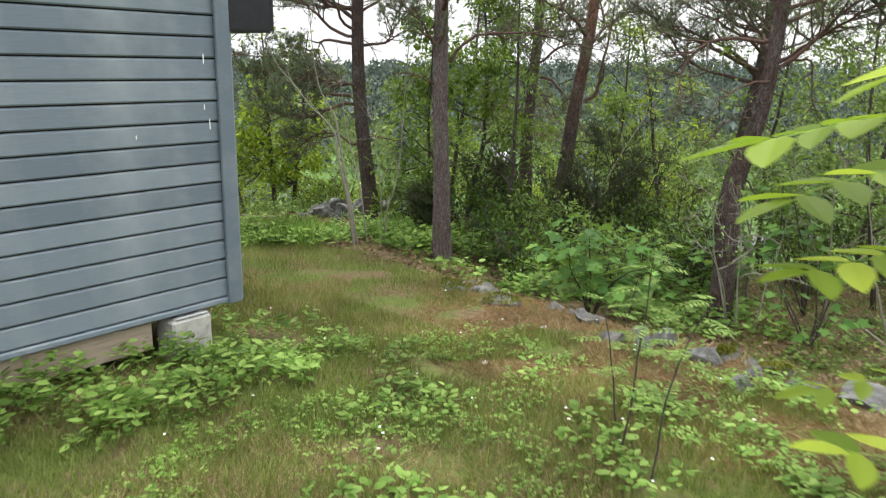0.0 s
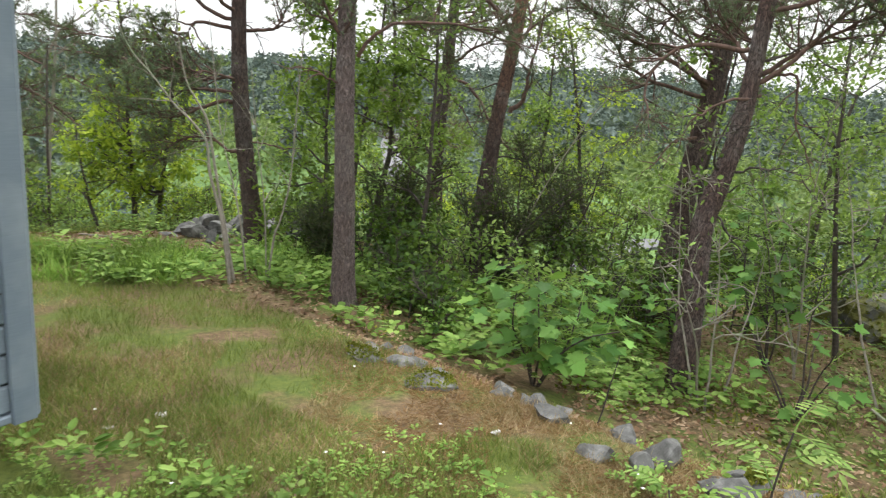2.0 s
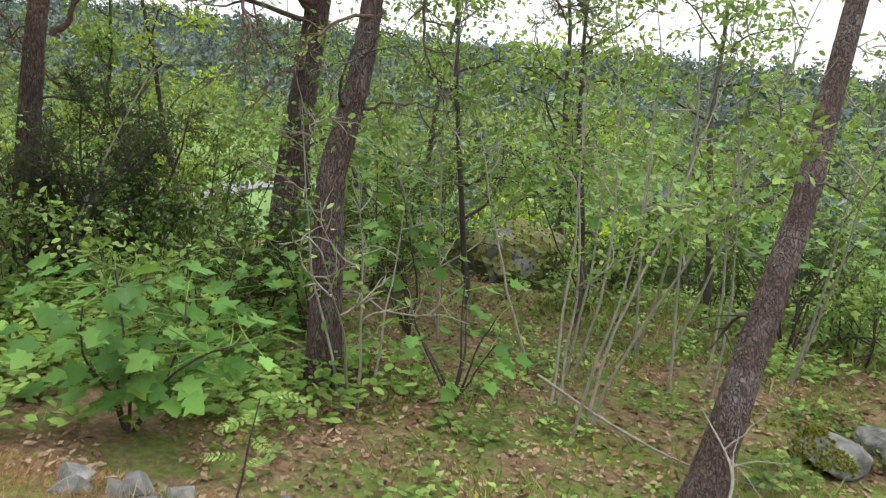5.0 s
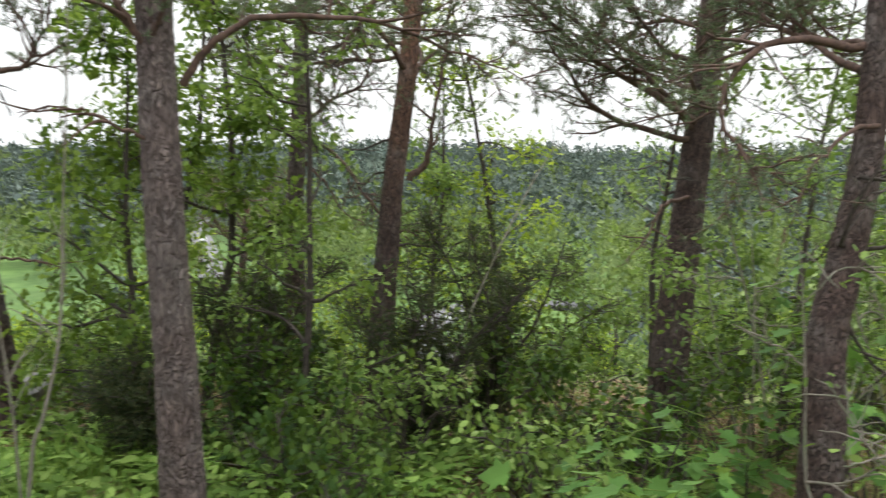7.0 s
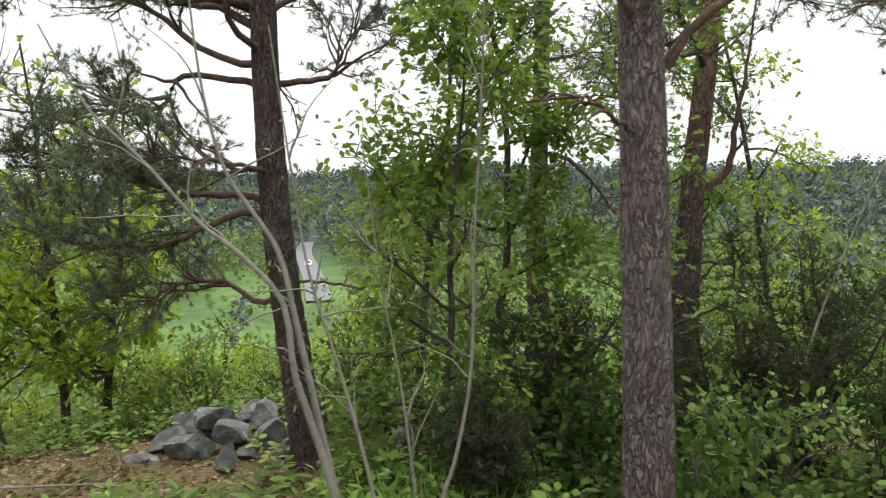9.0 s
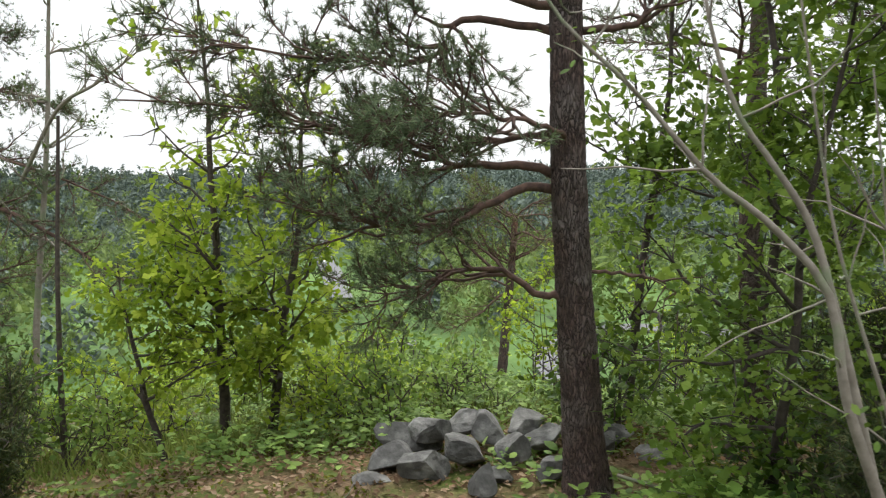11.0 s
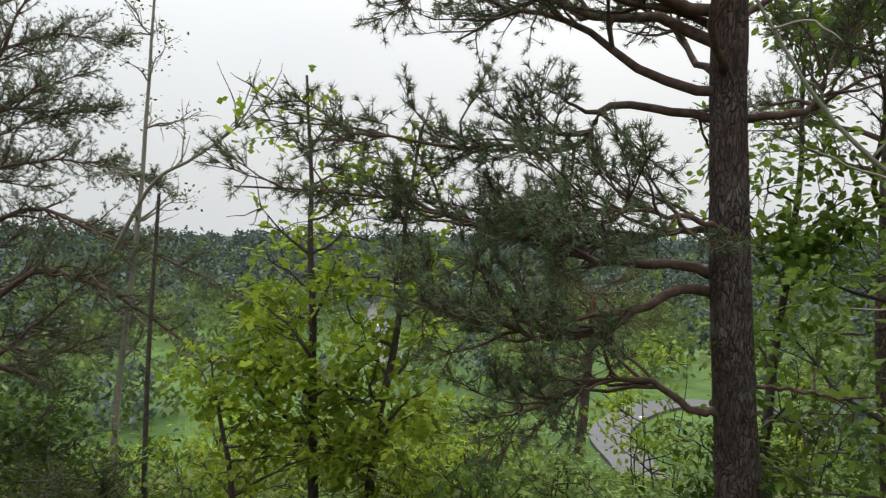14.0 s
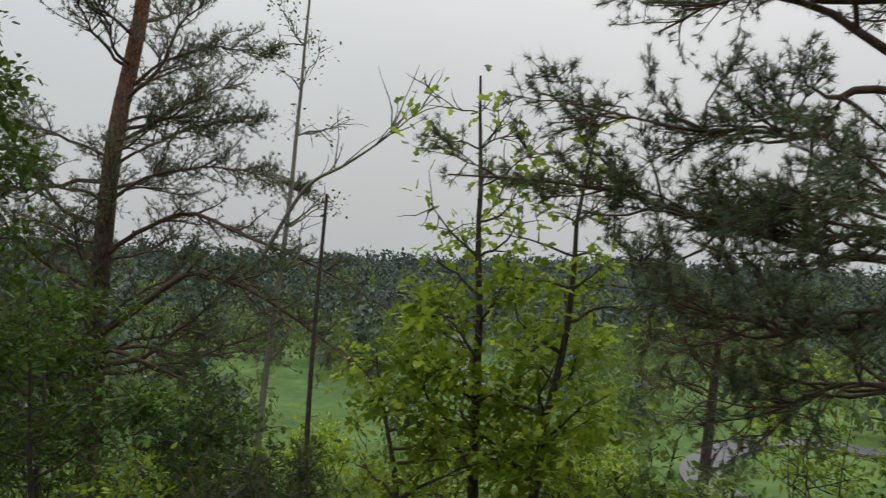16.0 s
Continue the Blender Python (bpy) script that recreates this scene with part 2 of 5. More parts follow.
M_PAINT = paint_material()
M_GROUND = ground_material()
M_STONE = stone_material()
M_BARK = bark_material("pine_bark", (0.19, 0.148, 0.138), (0.225, 0.142, 0.108), (0.062, 0.046, 0.042), 1.35, 3.6)
M_BARK_DEEP = bark_material("dark_pine_bark", (0.115, 0.08, 0.07), (0.17, 0.1, 0.076), (0.034, 0.024, 0.021), 1.25, 3.6)
M_BARK_TWO = bark_material("two_toned_pine_bark", (0.075, 0.054, 0.046), (0.34, 0.165, 0.1), (0.035, 0.024, 0.02), 1.0, 3.5)
M_BARK_RED = bark_material("red_pine_bark", (0.1, 0.07, 0.06), (0.32, 0.165, 0.105), (0.04, 0.028, 0.024), 1.0, 2.6)
M_BARK_DARK = plain_material("dark_stem_bark", (0.03, 0.024, 0.02), (0.09, 0.072, 0.06), 30, 0.9, 0.5, 0.004)
M_BARK_PALE = plain_material("pale_stem_bark", (0.14, 0.12, 0.095), (0.27, 0.24, 0.2), 24, 0.85, 0.4, 0.003, (0.17, 0.19, 0.12))
M_TWIG = plain_material("pine_limb_bark", (0.045, 0.03, 0.025), (0.15, 0.09, 0.068), 30, 0.9, 0.5, 0.004)
M_NEEDLE = leaf_material("pine_needles", (0.05, 0.072, 0.045), (0.105, 0.14, 0.085), (0.2, 0.235, 0.14), 0.18, 0.5)
M_NEEDLE_WARM = leaf_material("yellowing_pine_needles", (0.07, 0.09, 0.035), (0.12, 0.14, 0.05), (0.19, 0.2, 0.07), 0.25, 0.5)
M_JUNIPER = leaf_material("juniper_needles", (0.025, 0.042, 0.02), (0.05, 0.07, 0.03), (0.1, 0.1, 0.04), 0.12, 0.55)
M_LEAF = leaf_material("fresh_green_leaves", (0.06, 0.105, 0.026), (0.15, 0.24, 0.058), (0.265, 0.37, 0.1), 0.4)
M_LEAF_YELLOW = leaf_material("yellow_green_oak_leaves", (0.095, 0.16, 0.012), (0.23, 0.32, 0.026), (0.42, 0.5, 0.06), 0.5)
M_LEAF_DARK = leaf_material("deep_green_leaves", (0.014, 0.036, 0.008), (0.038, 0.08, 0.013), (0.1, 0.165, 0.028), 0.24)
M_LEAF_OAK = leaf_material("green_oak_leaves", (0.045, 0.09, 0.014), (0.115, 0.19, 0.03), (0.22, 0.31, 0.06), 0.4)
M_LEAF_PALE = leaf_material("pale_rowan_leaves", (0.13, 0.22, 0.05), (0.2, 0.31, 0.075), (0.3, 0.41, 0.11), 0.4)
M_MAPLE = leaf_material("maple_leaves", (0.06, 0.15, 0.035), (0.11, 0.235, 0.05), (0.18, 0.33, 0.075), 0.35, 0.45, (0.3, 0.4, 0.05))
M_GRASS = leaf_material("lawn_grass", (0.1, 0.135, 0.03), (0.165, 0.205, 0.055), (0.25, 0.27, 0.09), 0.3)
M_STRAW = leaf_material("dry_grass", (0.2, 0.13, 0.065), (0.31, 0.215, 0.115), (0.43, 0.33, 0.2), 0.2)
M_NEEDLE_DRY = leaf_material("fallen_needles", (0.16, 0.085, 0.04), (0.27, 0.155, 0.075), (0.4, 0.28, 0.16), 0.1, 0.8)
M_LITTER = leaf_material("fallen_leaves", (0.1, 0.055, 0.032), (0.19, 0.115, 0.07), (0.31, 0.225, 0.15), 0.1, 0.8)
M_HERB = leaf_material("low_herb_leaves", (0.085, 0.165, 0.03), (0.165, 0.275, 0.055), (0.28, 0.4, 0.1), 0.36)
M_FLOWER = plain_material("white_petals", (0.7, 0.7, 0.66), (0.85, 0.85, 0.82), 40, 0.6)
M_FAR_LEAF = leaf_material("valley_crowns", (0.1, 0.14, 0.06), (0.145, 0.19, 0.078), (0.2, 0.25, 0.1), 0.25, 1.0)
# conifer colour paled and greyed: distance haze is put into the base colour
M_FAR_HAZED = leaf_material("hazed_far_conifers", (0.072, 0.096, 0.086), (0.112, 0.14, 0.124), (0.165, 0.195, 0.168), 0.05, 1.0)
M_CONCRETE = plain_material("old_concrete", (0.3, 0.29, 0.26), (0.5, 0.48, 0.44), 16, 0.9, 0.5, 0.006, (0.2, 0.2, 0.15))
M_BEAM = plain_material("bare_grey_timber", (0.26, 0.2, 0.15), (0.4, 0.32, 0.25), 9, 0.85, 0.4, 0.004, None, 0.0, (1, 1, 9))
M_BLACK = plain_material("black_fascia", (0.012, 0.012, 0.014), (0.022, 0.022, 0.026), 20, 0.5, 0.1, 0.002)
M_GAP = plain_material("tarred_backing", (0.012, 0.013, 0.014), (0.03, 0.03, 0.03), 20, 0.9, 0.1)
M_WHITE = plain_material("white_paint", (0.72, 0.73, 0.72), (0.82, 0.82, 0.8), 30, 0.5, 0.1)
M_ROAD = plain_material("grey_asphalt", (0.07, 0.07, 0.074), (0.1, 0.1, 0.105), 0.6, 0.5, 0.1, 0.01)
M_ROAD.node_tree.nodes["Principled BSDF"].inputs["Specular IOR Level"].default_value = 0.2
M_MOSS = leaf_material("moss_tufts", (0.07, 0.085, 0.014), (0.125, 0.135, 0.022), (0.2, 0.19, 0.035), 0.15, 0.9)
M_MOSS_ROCK = plain_material("mossy_rock", (0.06, 0.065, 0.02), (0.15, 0.145, 0.035), 14, 0.95, 0.9, 0.03, (0.1, 0.1, 0.095))
M_GLASS_DARK = plain_material("dark_car_glass", (0.015, 0.017, 0.02), (0.03, 0.032, 0.035), 8, 0.15, 0.0)
M_STEEL = plain_material("galvanised_steel", (0.4, 0.41, 0.42), (0.55, 0.56, 0.57), 10, 0.5, 0.1, 0.001, None, 0.7)


# ---- mesh tools ----
class Geo:
    """Collects vertices and faces of one mesh."""

    def __init__(self):
        self.v, self.f, self.n = [], [], 0

    def add(self, v, f):
        v, f = np.asarray(v, float), np.asarray(f, int)
        if f.shape[1] == 3:
            f = np.concatenate([f, np.full((len(f), 1), -1 - self.n)], 1)
        self.v.append(v)
        self.f.append(f + self.n)
        self.n += len(v)

    def mesh(self, name, mat, smooth=False):
        me = bpy.data.meshes.new(name)
        if not self.v:
            return me
        v, f = np.concatenate(self.v), np.concatenate(self.f)
        keep = f >= 0
        counts = keep.sum(1)
        loops = f[keep]
        me.vertices.add(len(v))
        me.vertices.foreach_set("co", v.astype(np.float32).ravel())
        me.loops.add(len(loops))
        me.loops.foreach_set("vertex_index", loops.astype(np.int32))
        me.polygons.add(len(f))
        me.polygons.foreach_set("loop_start", np.concatenate([[0], np.cumsum(counts)[:-1]]).astype(np.int32))
        me.polygons.foreach_set("use_smooth", np.full(len(f), smooth))
        me.update(calc_edges=True)
        me.validate()
        me.materials.append(mat)
        return me


def part(name, geo, mat, parent, label="", smooth=False):
    ob = new(name, geo.mesh(name, mat, smooth) if isinstance(geo, Geo) else geo)
    ob.parent = parent
    if name in ("leaves", "needles", "stalk", "moss"):
        tagged(ob, kind="stuff")
    if label:
        tagged(ob, label)
    return ob


def thing(name, at, label, category, group="", kind=""):
    ob = new(name)
    ob.location = at
    ob.empty_display_size = 0.1
    return tagged(ob, label, category, group, kind)


def stuff(name, geo, mat, label, category, smooth=False):
    return tagged(new(name, geo.mesh(name, mat, smooth)), label, category, "", "stuff")


def unit(a):
    return a / np.maximum(np.linalg.norm(a, axis=-1, keepdims=True), 1e-9)


def tube(geo, pts, radii, seg=8, bumps=0.0, rng=None):
    """A tapered round limb along a line of points."""
    pts, radii = np.asarray(pts, float), np.asarray(radii, float)
    d = unit(np.gradient(pts, axis=0))
    ref = np.where(np.abs(d[:, 2:]) > 0.9, [[1.0, 0, 0]], [[0, 0, 1.0]])
    if np.abs(d[:, 2]).mean() > 0.6:
        ref = np.tile([1.0, 0.02, 0], (len(pts), 1))
    a = unit(np.cross(d, ref))
    b = np.cross(d, a)
    ang = np.linspace(0, 2 * np.pi, seg, endpoint=False)
    r = np.repeat(radii[:, None], seg, 1)
    if bumps and rng is not None:
        r = r * (1 + bumps * rng.normal(size=r.shape))
    v = pts[:, None] + (np.cos(ang)[None, :, None] * a[:, None] + np.sin(ang)[None, :, None] * b[:, None]) * r[..., None]
    k = np.arange(len(pts) - 1)[:, None] * seg
    j = np.arange(seg)[None]
    f = np.stack([k + j, k + (j + 1) % seg, k + seg + (j + 1) % seg, k + seg + j], -1).reshape(-1, 4)
    geo.add(v.reshape(-1, 3), f)


def curve_through(ctrl, n):
    """A smooth line of n points through a few control points."""
    c = np.asarray(ctrl, float)
    c = np.concatenate([[2 * c[0] - c[1]], c, [2 * c[-1] - c[-2]]])
    out = []
    m = len(c) - 3
    for s in np.linspace(0, m - 1e-6, n):
        i, u = int(s), s - int(s)
        p0, p1, p2, p3 = c[i:i + 4]
        out.append(0.5 * (2 * p1 + (p2 - p0) * u + (2 * p0 - 5 * p1 + 4 * p2 - p3) * u * u + (3 * p1 - p0 - 3 * p2 + p3) * u ** 3))
    return np.array(out)


def wander(rng, start, way, length, n, wiggle, lift=0.0):
    """A crooked line: it keeps on along way, bending by chance."""
    p, d, out = np.array(start, float), unit(np.array(way, float)), [np.array(start, float)]
    for _ in range(n):
        d = unit(d + rng.normal(size=3) * wiggle + np.array([0, 0, lift]))
        p = p + d * length / n
        out.append(p)
    return np.array(out)


def outline(points):
    """A flat leaf from half an outline (half width, along), with a fold along its middle."""
    half = np.array(points)
    left = np.stack([-half[:, 0], half[:, 1], half[:, 0] * 0.25], 1)
    right = np.stack([half[:, 0], half[:, 1], half[:, 0] * 0.25], 1)
    mid = np.stack([0 * half[:, 0], half[:, 1], 0 * half[:, 0]], 1)
    v = np.concatenate([[[0, 0, 0]], mid, left, right, [[0, 1, 0]]])
    k = len(half)
    f = [(0, 1, 1 + k), (0, 1 + 2 * k, 1)]
    for i in range(k - 1):
        f += [(1 + i, 2 + i, 2 + i + k), (1 + i, 2 + i + k, 1 + i + k), (1 + i, 1 + i + 2 * k, 2 + i + 2 * k), (1 + i, 2 + i + 2 * k, 2 + i)]
    e = 1 + 3 * k
    f += [(k, e, 2 * k), (k, 3 * k, e)]
    return v, np.array(f)


LEAF_SIMPLE = (np.array([(0, 0, 0), (-0.3, 0.45, 0.08), (0, 1, 0), (0.3, 0.45, 0.08)]), np.array([(0, 2, 1), (0, 3, 2)]))
LEAF_OVAL = (np.array([(0, 0, 0), (-0.26, 0.32, 0.06), (-0.22, 0.72, 0.04), (0, 1, 0), (0.22, 0.72, 0.04), (0.26, 0.32, 0.06)]), np.array([(0, 5, 1), (1, 5, 4), (1, 4, 2), (2, 4, 3)]))
LEAF_OAK = (np.array([(0, 0, 0), (-0.2, 0.3, 0.05), (-0.1, 0.45, 0.02), (-0.3, 0.72, 0.06), (0, 1, 0), (0.3, 0.72, 0.06), (0.1, 0.45, 0.02), (0.2, 0.3, 0.05)]),
            np.array([(0, 7, 1), (1, 7, 6), (1, 6, 2), (2, 6, 5), (2, 5, 3), (3, 5, 4)]))
LEAF_SLIM = outline([(0.15, 0.3), (0.13, 0.7)])
LEAF_BROAD = outline([(0.14, 0.12), (0.24, 0.35), (0.22, 0.62), (0.12, 0.85)])
LEAF_MAPLE = (np.array([(0, 0, 0), (-0.12, -0.1, 0.02), (-0.42, 0.02, 0.05), (-0.3, 0.2, 0.03), (-0.62, 0.5, 0.08), (-0.3, 0.52, 0.03), (-0.2, 0.72, 0.02), (0, 1, 0.04),
                        (0.2, 0.72, 0.02), (0.3, 0.52, 0.03), (0.62, 0.5, 0.08), (0.3, 0.2, 0.03), (0.42, 0.02, 0.05), (0.12, -0.1, 0.02)]),
              np.array([(0, i + 1, i) for i in range(1, 13)]))
BLADE_THIN = (np.array([(-0.03, 0, 0), (0.03, 0, 0), (0, 1, 0.12)]), np.array([(0, 1, 2)]))
BLADE = (np.array([(-0.035, 0, 0), (0.035, 0, 0), (-0.028, 0.5, 0.05), (0.028, 0.5, 0.05), (0, 1, 0.22)]), np.array([(0, 1, 3), (0, 3, 2), (2, 3, 4)]))


def scatter(geo, kind, pos, way, up, size, rng, tilt=0.5):
    """Leaves at pos, pointing along way, facing up more or less."""
    tv, tf = kind
    n = len(pos)
    if n == 0:
        return
    y = unit(np.asarray(way, float))
    z = np.asarray(up, float) + rng.normal(size=(n, 3)) * tilt
    x = unit(np.cross(y, z))
    z = np.cross(x, y)
    s = np.broadcast_to(np.asarray(size, float), (n,))
    v = pos[:, None] + s[:, None, None] * (tv[None, :, :1] * x[:, None] + tv[None, :, 1:2] * y[:, None] + tv[None, :, 2:] * z[:, None])
    f = tf[None] + (np.arange(n) * len(tv))[:, None, None]
    geo.add(v.reshape(-1, 3), f.reshape(-1, tf.shape[1]))


def needles(geo, pos, way, rng, count=14, length=0.042, width=0.0021, spread=0.95):
    """Tufts of thin needles at pos."""
    n = len(pos)
    if n == 0:
        return
    d = unit(np.repeat(way, count, 0) + rng.normal(size=(n * count, 3)) * spread)
    base = np.repeat(pos, count, 0) - np.repeat(way, count, 0) * rng.uniform(0, length * 0.5, (n * count, 1))
    side = unit(np.cross(d, rng.normal(size=d.shape))) * width
    tip = base + d * rng.uniform(0.7, 1.15, (n * count, 1)) * length
    v = np.stack([base - side, base + side, tip], 1).reshape(-1, 3)
    geo.add(v, np.arange(len(v)).reshape(-1, 3))


# ---- the large structure ----
def build_ground():
    radii = [0.0] + [0.25 * 1.033 ** i for i in range(288)]
    count = 256
    ang = np.linspace(0, 2 * np.pi, count, endpoint=False)
    geo = Geo()
    v = []
    for r in radii:
        for a in ang:
            x, y = r * math.sin(a), 4.0 + r * math.cos(a)
            v.append((x, y, ground_z(x, y)))
    k = np.arange(len(radii) - 1)[:, None] * count
    j = np.arange(count)[None]
    f = np.stack([k + j, k + count + j, k + count + (j + 1) % count, k + (j + 1) % count], -1).reshape(-1, 4)
    geo.add(v, f)
    return tagged(new("ground", geo.mesh("ground", M_GROUND, True)), "uneven grassy hilltop falling to a green valley", "ground", "", "structure")


build_ground()


def build_road(name, ctrl, width, label):
    line = curve_through([(x, y, 0.0) for x, y in ctrl], 60)
    d = unit(np.gradient(line, axis=0))
    side = np.stack([d[:, 1], -d[:, 0], 0 * d[:, 0]], 1) * width / 2
    geo = Geo()
    v = []
    for p, s in zip(line, side):
        zl, zr = ground_z(p[0] - s[0], p[1] - s[1]), ground_z(p[0] + s[0], p[1] + s[1])
        z = max(zl, zr) + 0.45
        v += [(p[0] - s[0], p[1] - s[1], z), (p[0] + s[0], p[1] + s[1], z), (p[0] + s[0], p[1] + s[1], z - 1.2), (p[0] - s[0], p[1] - s[1], z - 1.2)]
    f = []
    for i in range(len(line) - 1):
        for a, b in ((0, 1), (1, 2), (3, 0)):
            f.append((4 * i + a, 4 * i + b, 4 * i + 4 + b, 4 * i + 4 + a))
    geo.add(v, f)
    return tagged(new(name, geo.mesh(name, M_ROAD)), label, "road", "", "structure")


build_road("road", [(26, 58), (29.5, 71), (31.5, 84), (34, 97), (43, 108), (53, 112), (66, 104)], 5.0, "grey asphalt road bending through the valley")
build_road("road_far", [(12, 150), (12.6, 160), (13.5, 175), (14.6, 205), (16, 240), (20, 275)], 5.0, "straight grey asphalt road across green fields")
build_road("road_near", [(-16, 80), (-4, 86), (4, 88), (12, 98), (16, 112)], 6.0, "grey asphalt turning place among trees")

# the house: corner and directions of its two near walls
HOUSE = Vector((-1.27, 4.5, 0.0))
ALONG, BACK = Vector((-0.64, -0.77, 0)).normalized(), Vector((-0.77, 0.64, 0)).normalized()
HOUSE_M = Matrix(((ALONG.x, BACK.x, 0, HOUSE.x), (ALONG.y, BACK.y, 0, HOUSE.y), (0, 0, 1, 0), (0, 0, 0, 1)))


def box_mesh(name, size, mat, bevel=0.004):
    bm = bmesh.new()
    bmesh.ops.create_cube(bm, size=1.0)
    bmesh.ops.scale(bm, vec=size, verts=bm.verts)
    if bevel:
        bmesh.ops.bevel(bm, geom=bm.edges[:], offset=bevel, segments=1, affect="EDGES", profile=0.5)
    me = bpy.data.meshes.new(name)
    bm.to_mesh(me)
    bm.free()
    me.materials.append(mat)
    return me


def box_part(name, size, at, mat, parent, label="", bevel=0.004, turn=None):
    ob = part(name, box_mesh(name, size, mat, bevel), mat, parent, label)
    ob.matrix_local = Matrix.Translation(at) @ (turn or Matrix())
    return ob


def siding_board(length, thick=0.022, high=0.113):
    """A cladding board: chamfered along both edges, tongue behind."""
    bm = bmesh.new()
    prof = [(0.0, 0.0), (-thick + 0.006, 0.0), (-thick, 0.008), (-thick + 0.002, high - 0.012), (-thick + 0.01, high - 0.002), (0.0, high)]
    rows = [[bm.verts.new((x, y, z)) for y, z in prof] for x in (0.0, length)]
    for i in range(len(prof)):
        k = (i + 1) % len(prof)
        bm.faces.new((rows[0][i], rows[0][k], rows[1][k], rows[1][i]))
    bm.faces.new(rows[0][::-1])
    bm.faces.new(rows[1])
    bmesh.ops.recalc_face_normals(bm, faces=bm.faces)
    me = bpy.data.meshes.new("board")
    bm.to_mesh(me)
    bm.free()
    me.materials.append(M_PAINT)
    return me


def build_house():
    house = thing("house", (0, 0, 0), "small grey-blue wooden cabin on concrete blocks, black eaves", "house")
    house.matrix_basis = HOUSE_M
    length, deep, eave, slope = 4.6, 5.2, 1.86, 0.42
    ridge = eave + slope * length / 2
    # gable wall backing, gable-shaped; local x runs along the gable, y to the back
    def gable(y0, y1):
        g = Geo()
        prof = [(0, 0.0), (length, 0.0), (length, eave), (length / 2, ridge), (0, eave)]
        v = [(x, y, z) for y in (y0, y1) for x, z in prof]
        g.add(v, [(0, 1, 2, 3), (5, 8, 7, 6)])
        g.add([v[0], v[3], v[4], v[5], v[8], v[9]], [(0, 1, 2), (3, 5, 4)])
        for a in range(5):
            b = (a + 1) % 5
            g.add([v[a], v[b], v[5 + b], v[5 + a]], [(0, 1, 2, 3)])
        return g
    wall = part("wall", gable(0.03, 0.15), M_GAP, house, "horizontal grey-blue painted cladding boards")
    back = part("wall", gable(deep - 0.15, deep - 0.03), M_GAP, house)
    side = box_part("wall", (0.12, deep - 0.32, eave), (0.09, deep / 2, eave / 2), M_GAP, house, "", 0)
    box_part("wall", (0.12, deep - 0.32, eave), (length - 0.09, deep / 2, eave / 2), M_PAINT, house, "", 0)
    pitch = 0.1202
    i = 0
    shared = {}
    while True:
        z = 0.035 + i * pitch
        top = z + 0.113
        inset = max(0.0, (top - eave) / slope)
        x0, x1 = max(0.0, inset), length - max(0.0, inset)
        if x1 - x0 < 0.3:
            break
        key = round(x1 - x0, 2)
        if key not in shared:
            shared[key] = siding_board(x1 - x0)
        b = part("board", shared[key], M_PAINT, wall)
        b.matrix_local = Matrix.Translation((x0, 0.03, z)) @ pose(0, 0, 0, -1.2, 0, 0)
        i += 1
    flank = siding_board(deep - 0.3)
    for i in range(15):
        b = part("board", flank, M_PAINT, side)
        b.matrix_local = Matrix(((0, 1, 0, -0.062), (1, 0, 0, (0.3 - deep) / 2), (0, 0, 1, 0.035 + i * pitch - eave / 2), (0, 0, 0, 1)))
    # corner boards, sill flashing, beam, pier
    box_part("corner_board", (0.095, 0.026, eave + 0.02), (0.04, -0.012, eave / 2), M_PAINT, house, "vertical grey-blue corner board")
    box_part("corner_board", (0.026, 0.09, eave + 0.02), (-0.02, 0.046, eave / 2), M_PAINT, house)
    box_part("sill_board", (length, 0.05, 0.035), (length / 2, 0.02, 0.012), M_PAINT, house, "", 0.006)
    box_part("beam", (length - 0.6, 0.1, 0.17), (length / 2 + 0.28, 0.085, -0.1), M_BEAM, house, "bare weathered timber sill beam", 0.006)
    box_part("beam", (0.1, deep - 0.4, 0.17), (0.13, deep / 2, -0.1), M_BEAM, house, "", 0.006)
    for x, y in ((0.36, 0.06), (2.4, 0.1), (4.2, 0.1), (0.3, 2.6), (0.3, 4.9), (4.2, 4.9)):
        px = HOUSE_M @ Vector((x, y, 0))
        low = ground_z(px.x, px.y) - 0.1
        blk = box_part("concrete_block", (0.26, 0.2, -0.03 - low), (x, y, (-0.03 + low) / 2), M_CONCRETE, house, "pale weathered concrete block", 0.014)
    box_part("flashing", (0.22, 0.03, 0.012), (0.36, -0.02, -0.02), M_STEEL, house, "thin crumpled metal strip", 0.003)
    # small runs of white paint on the boards
    for x, z, h in ((0.16, 1.47, 0.055), (0.14, 1.1, 0.06), (0.17, 1.2, 0.03), (0.6, 1.05, 0.02)):
        box_part("paint_drip", (0.007, 0.003, h), (x, 0.0055, z), M_WHITE, house, "white paint drip", 0.001)
    # roof with black eaves
    for sgn in (0, 1):
        g = Geo()
        x0, x1 = -0.3, length / 2
        z0, z1 = eave - 0.3 * slope + 0.03, ridge + 0.03
        v = []
        for y in (-0.02, deep + 0.25):
            for x, z in ((x0, z0), (x1, z1), (x1, z1 + 0.14), (x0, z0 + 0.14)):
                v.append((x if sgn == 0 else length - x, y, z))
        g.add(v, [(0, 1, 2, 3), (7, 6, 5, 4), (0, 4, 5, 1), (1, 5, 6, 2), (2, 6, 7, 3), (3, 7, 4, 0)])
        part("roof", g, M_BLACK, house, "black roofing with black boards")
    box_part("fascia", (0.03, deep + 0.27, 0.2), (-0.315, deep / 2 + 0.115, eave - 0.12), M_BLACK, house, "black eaves board", 0.004)
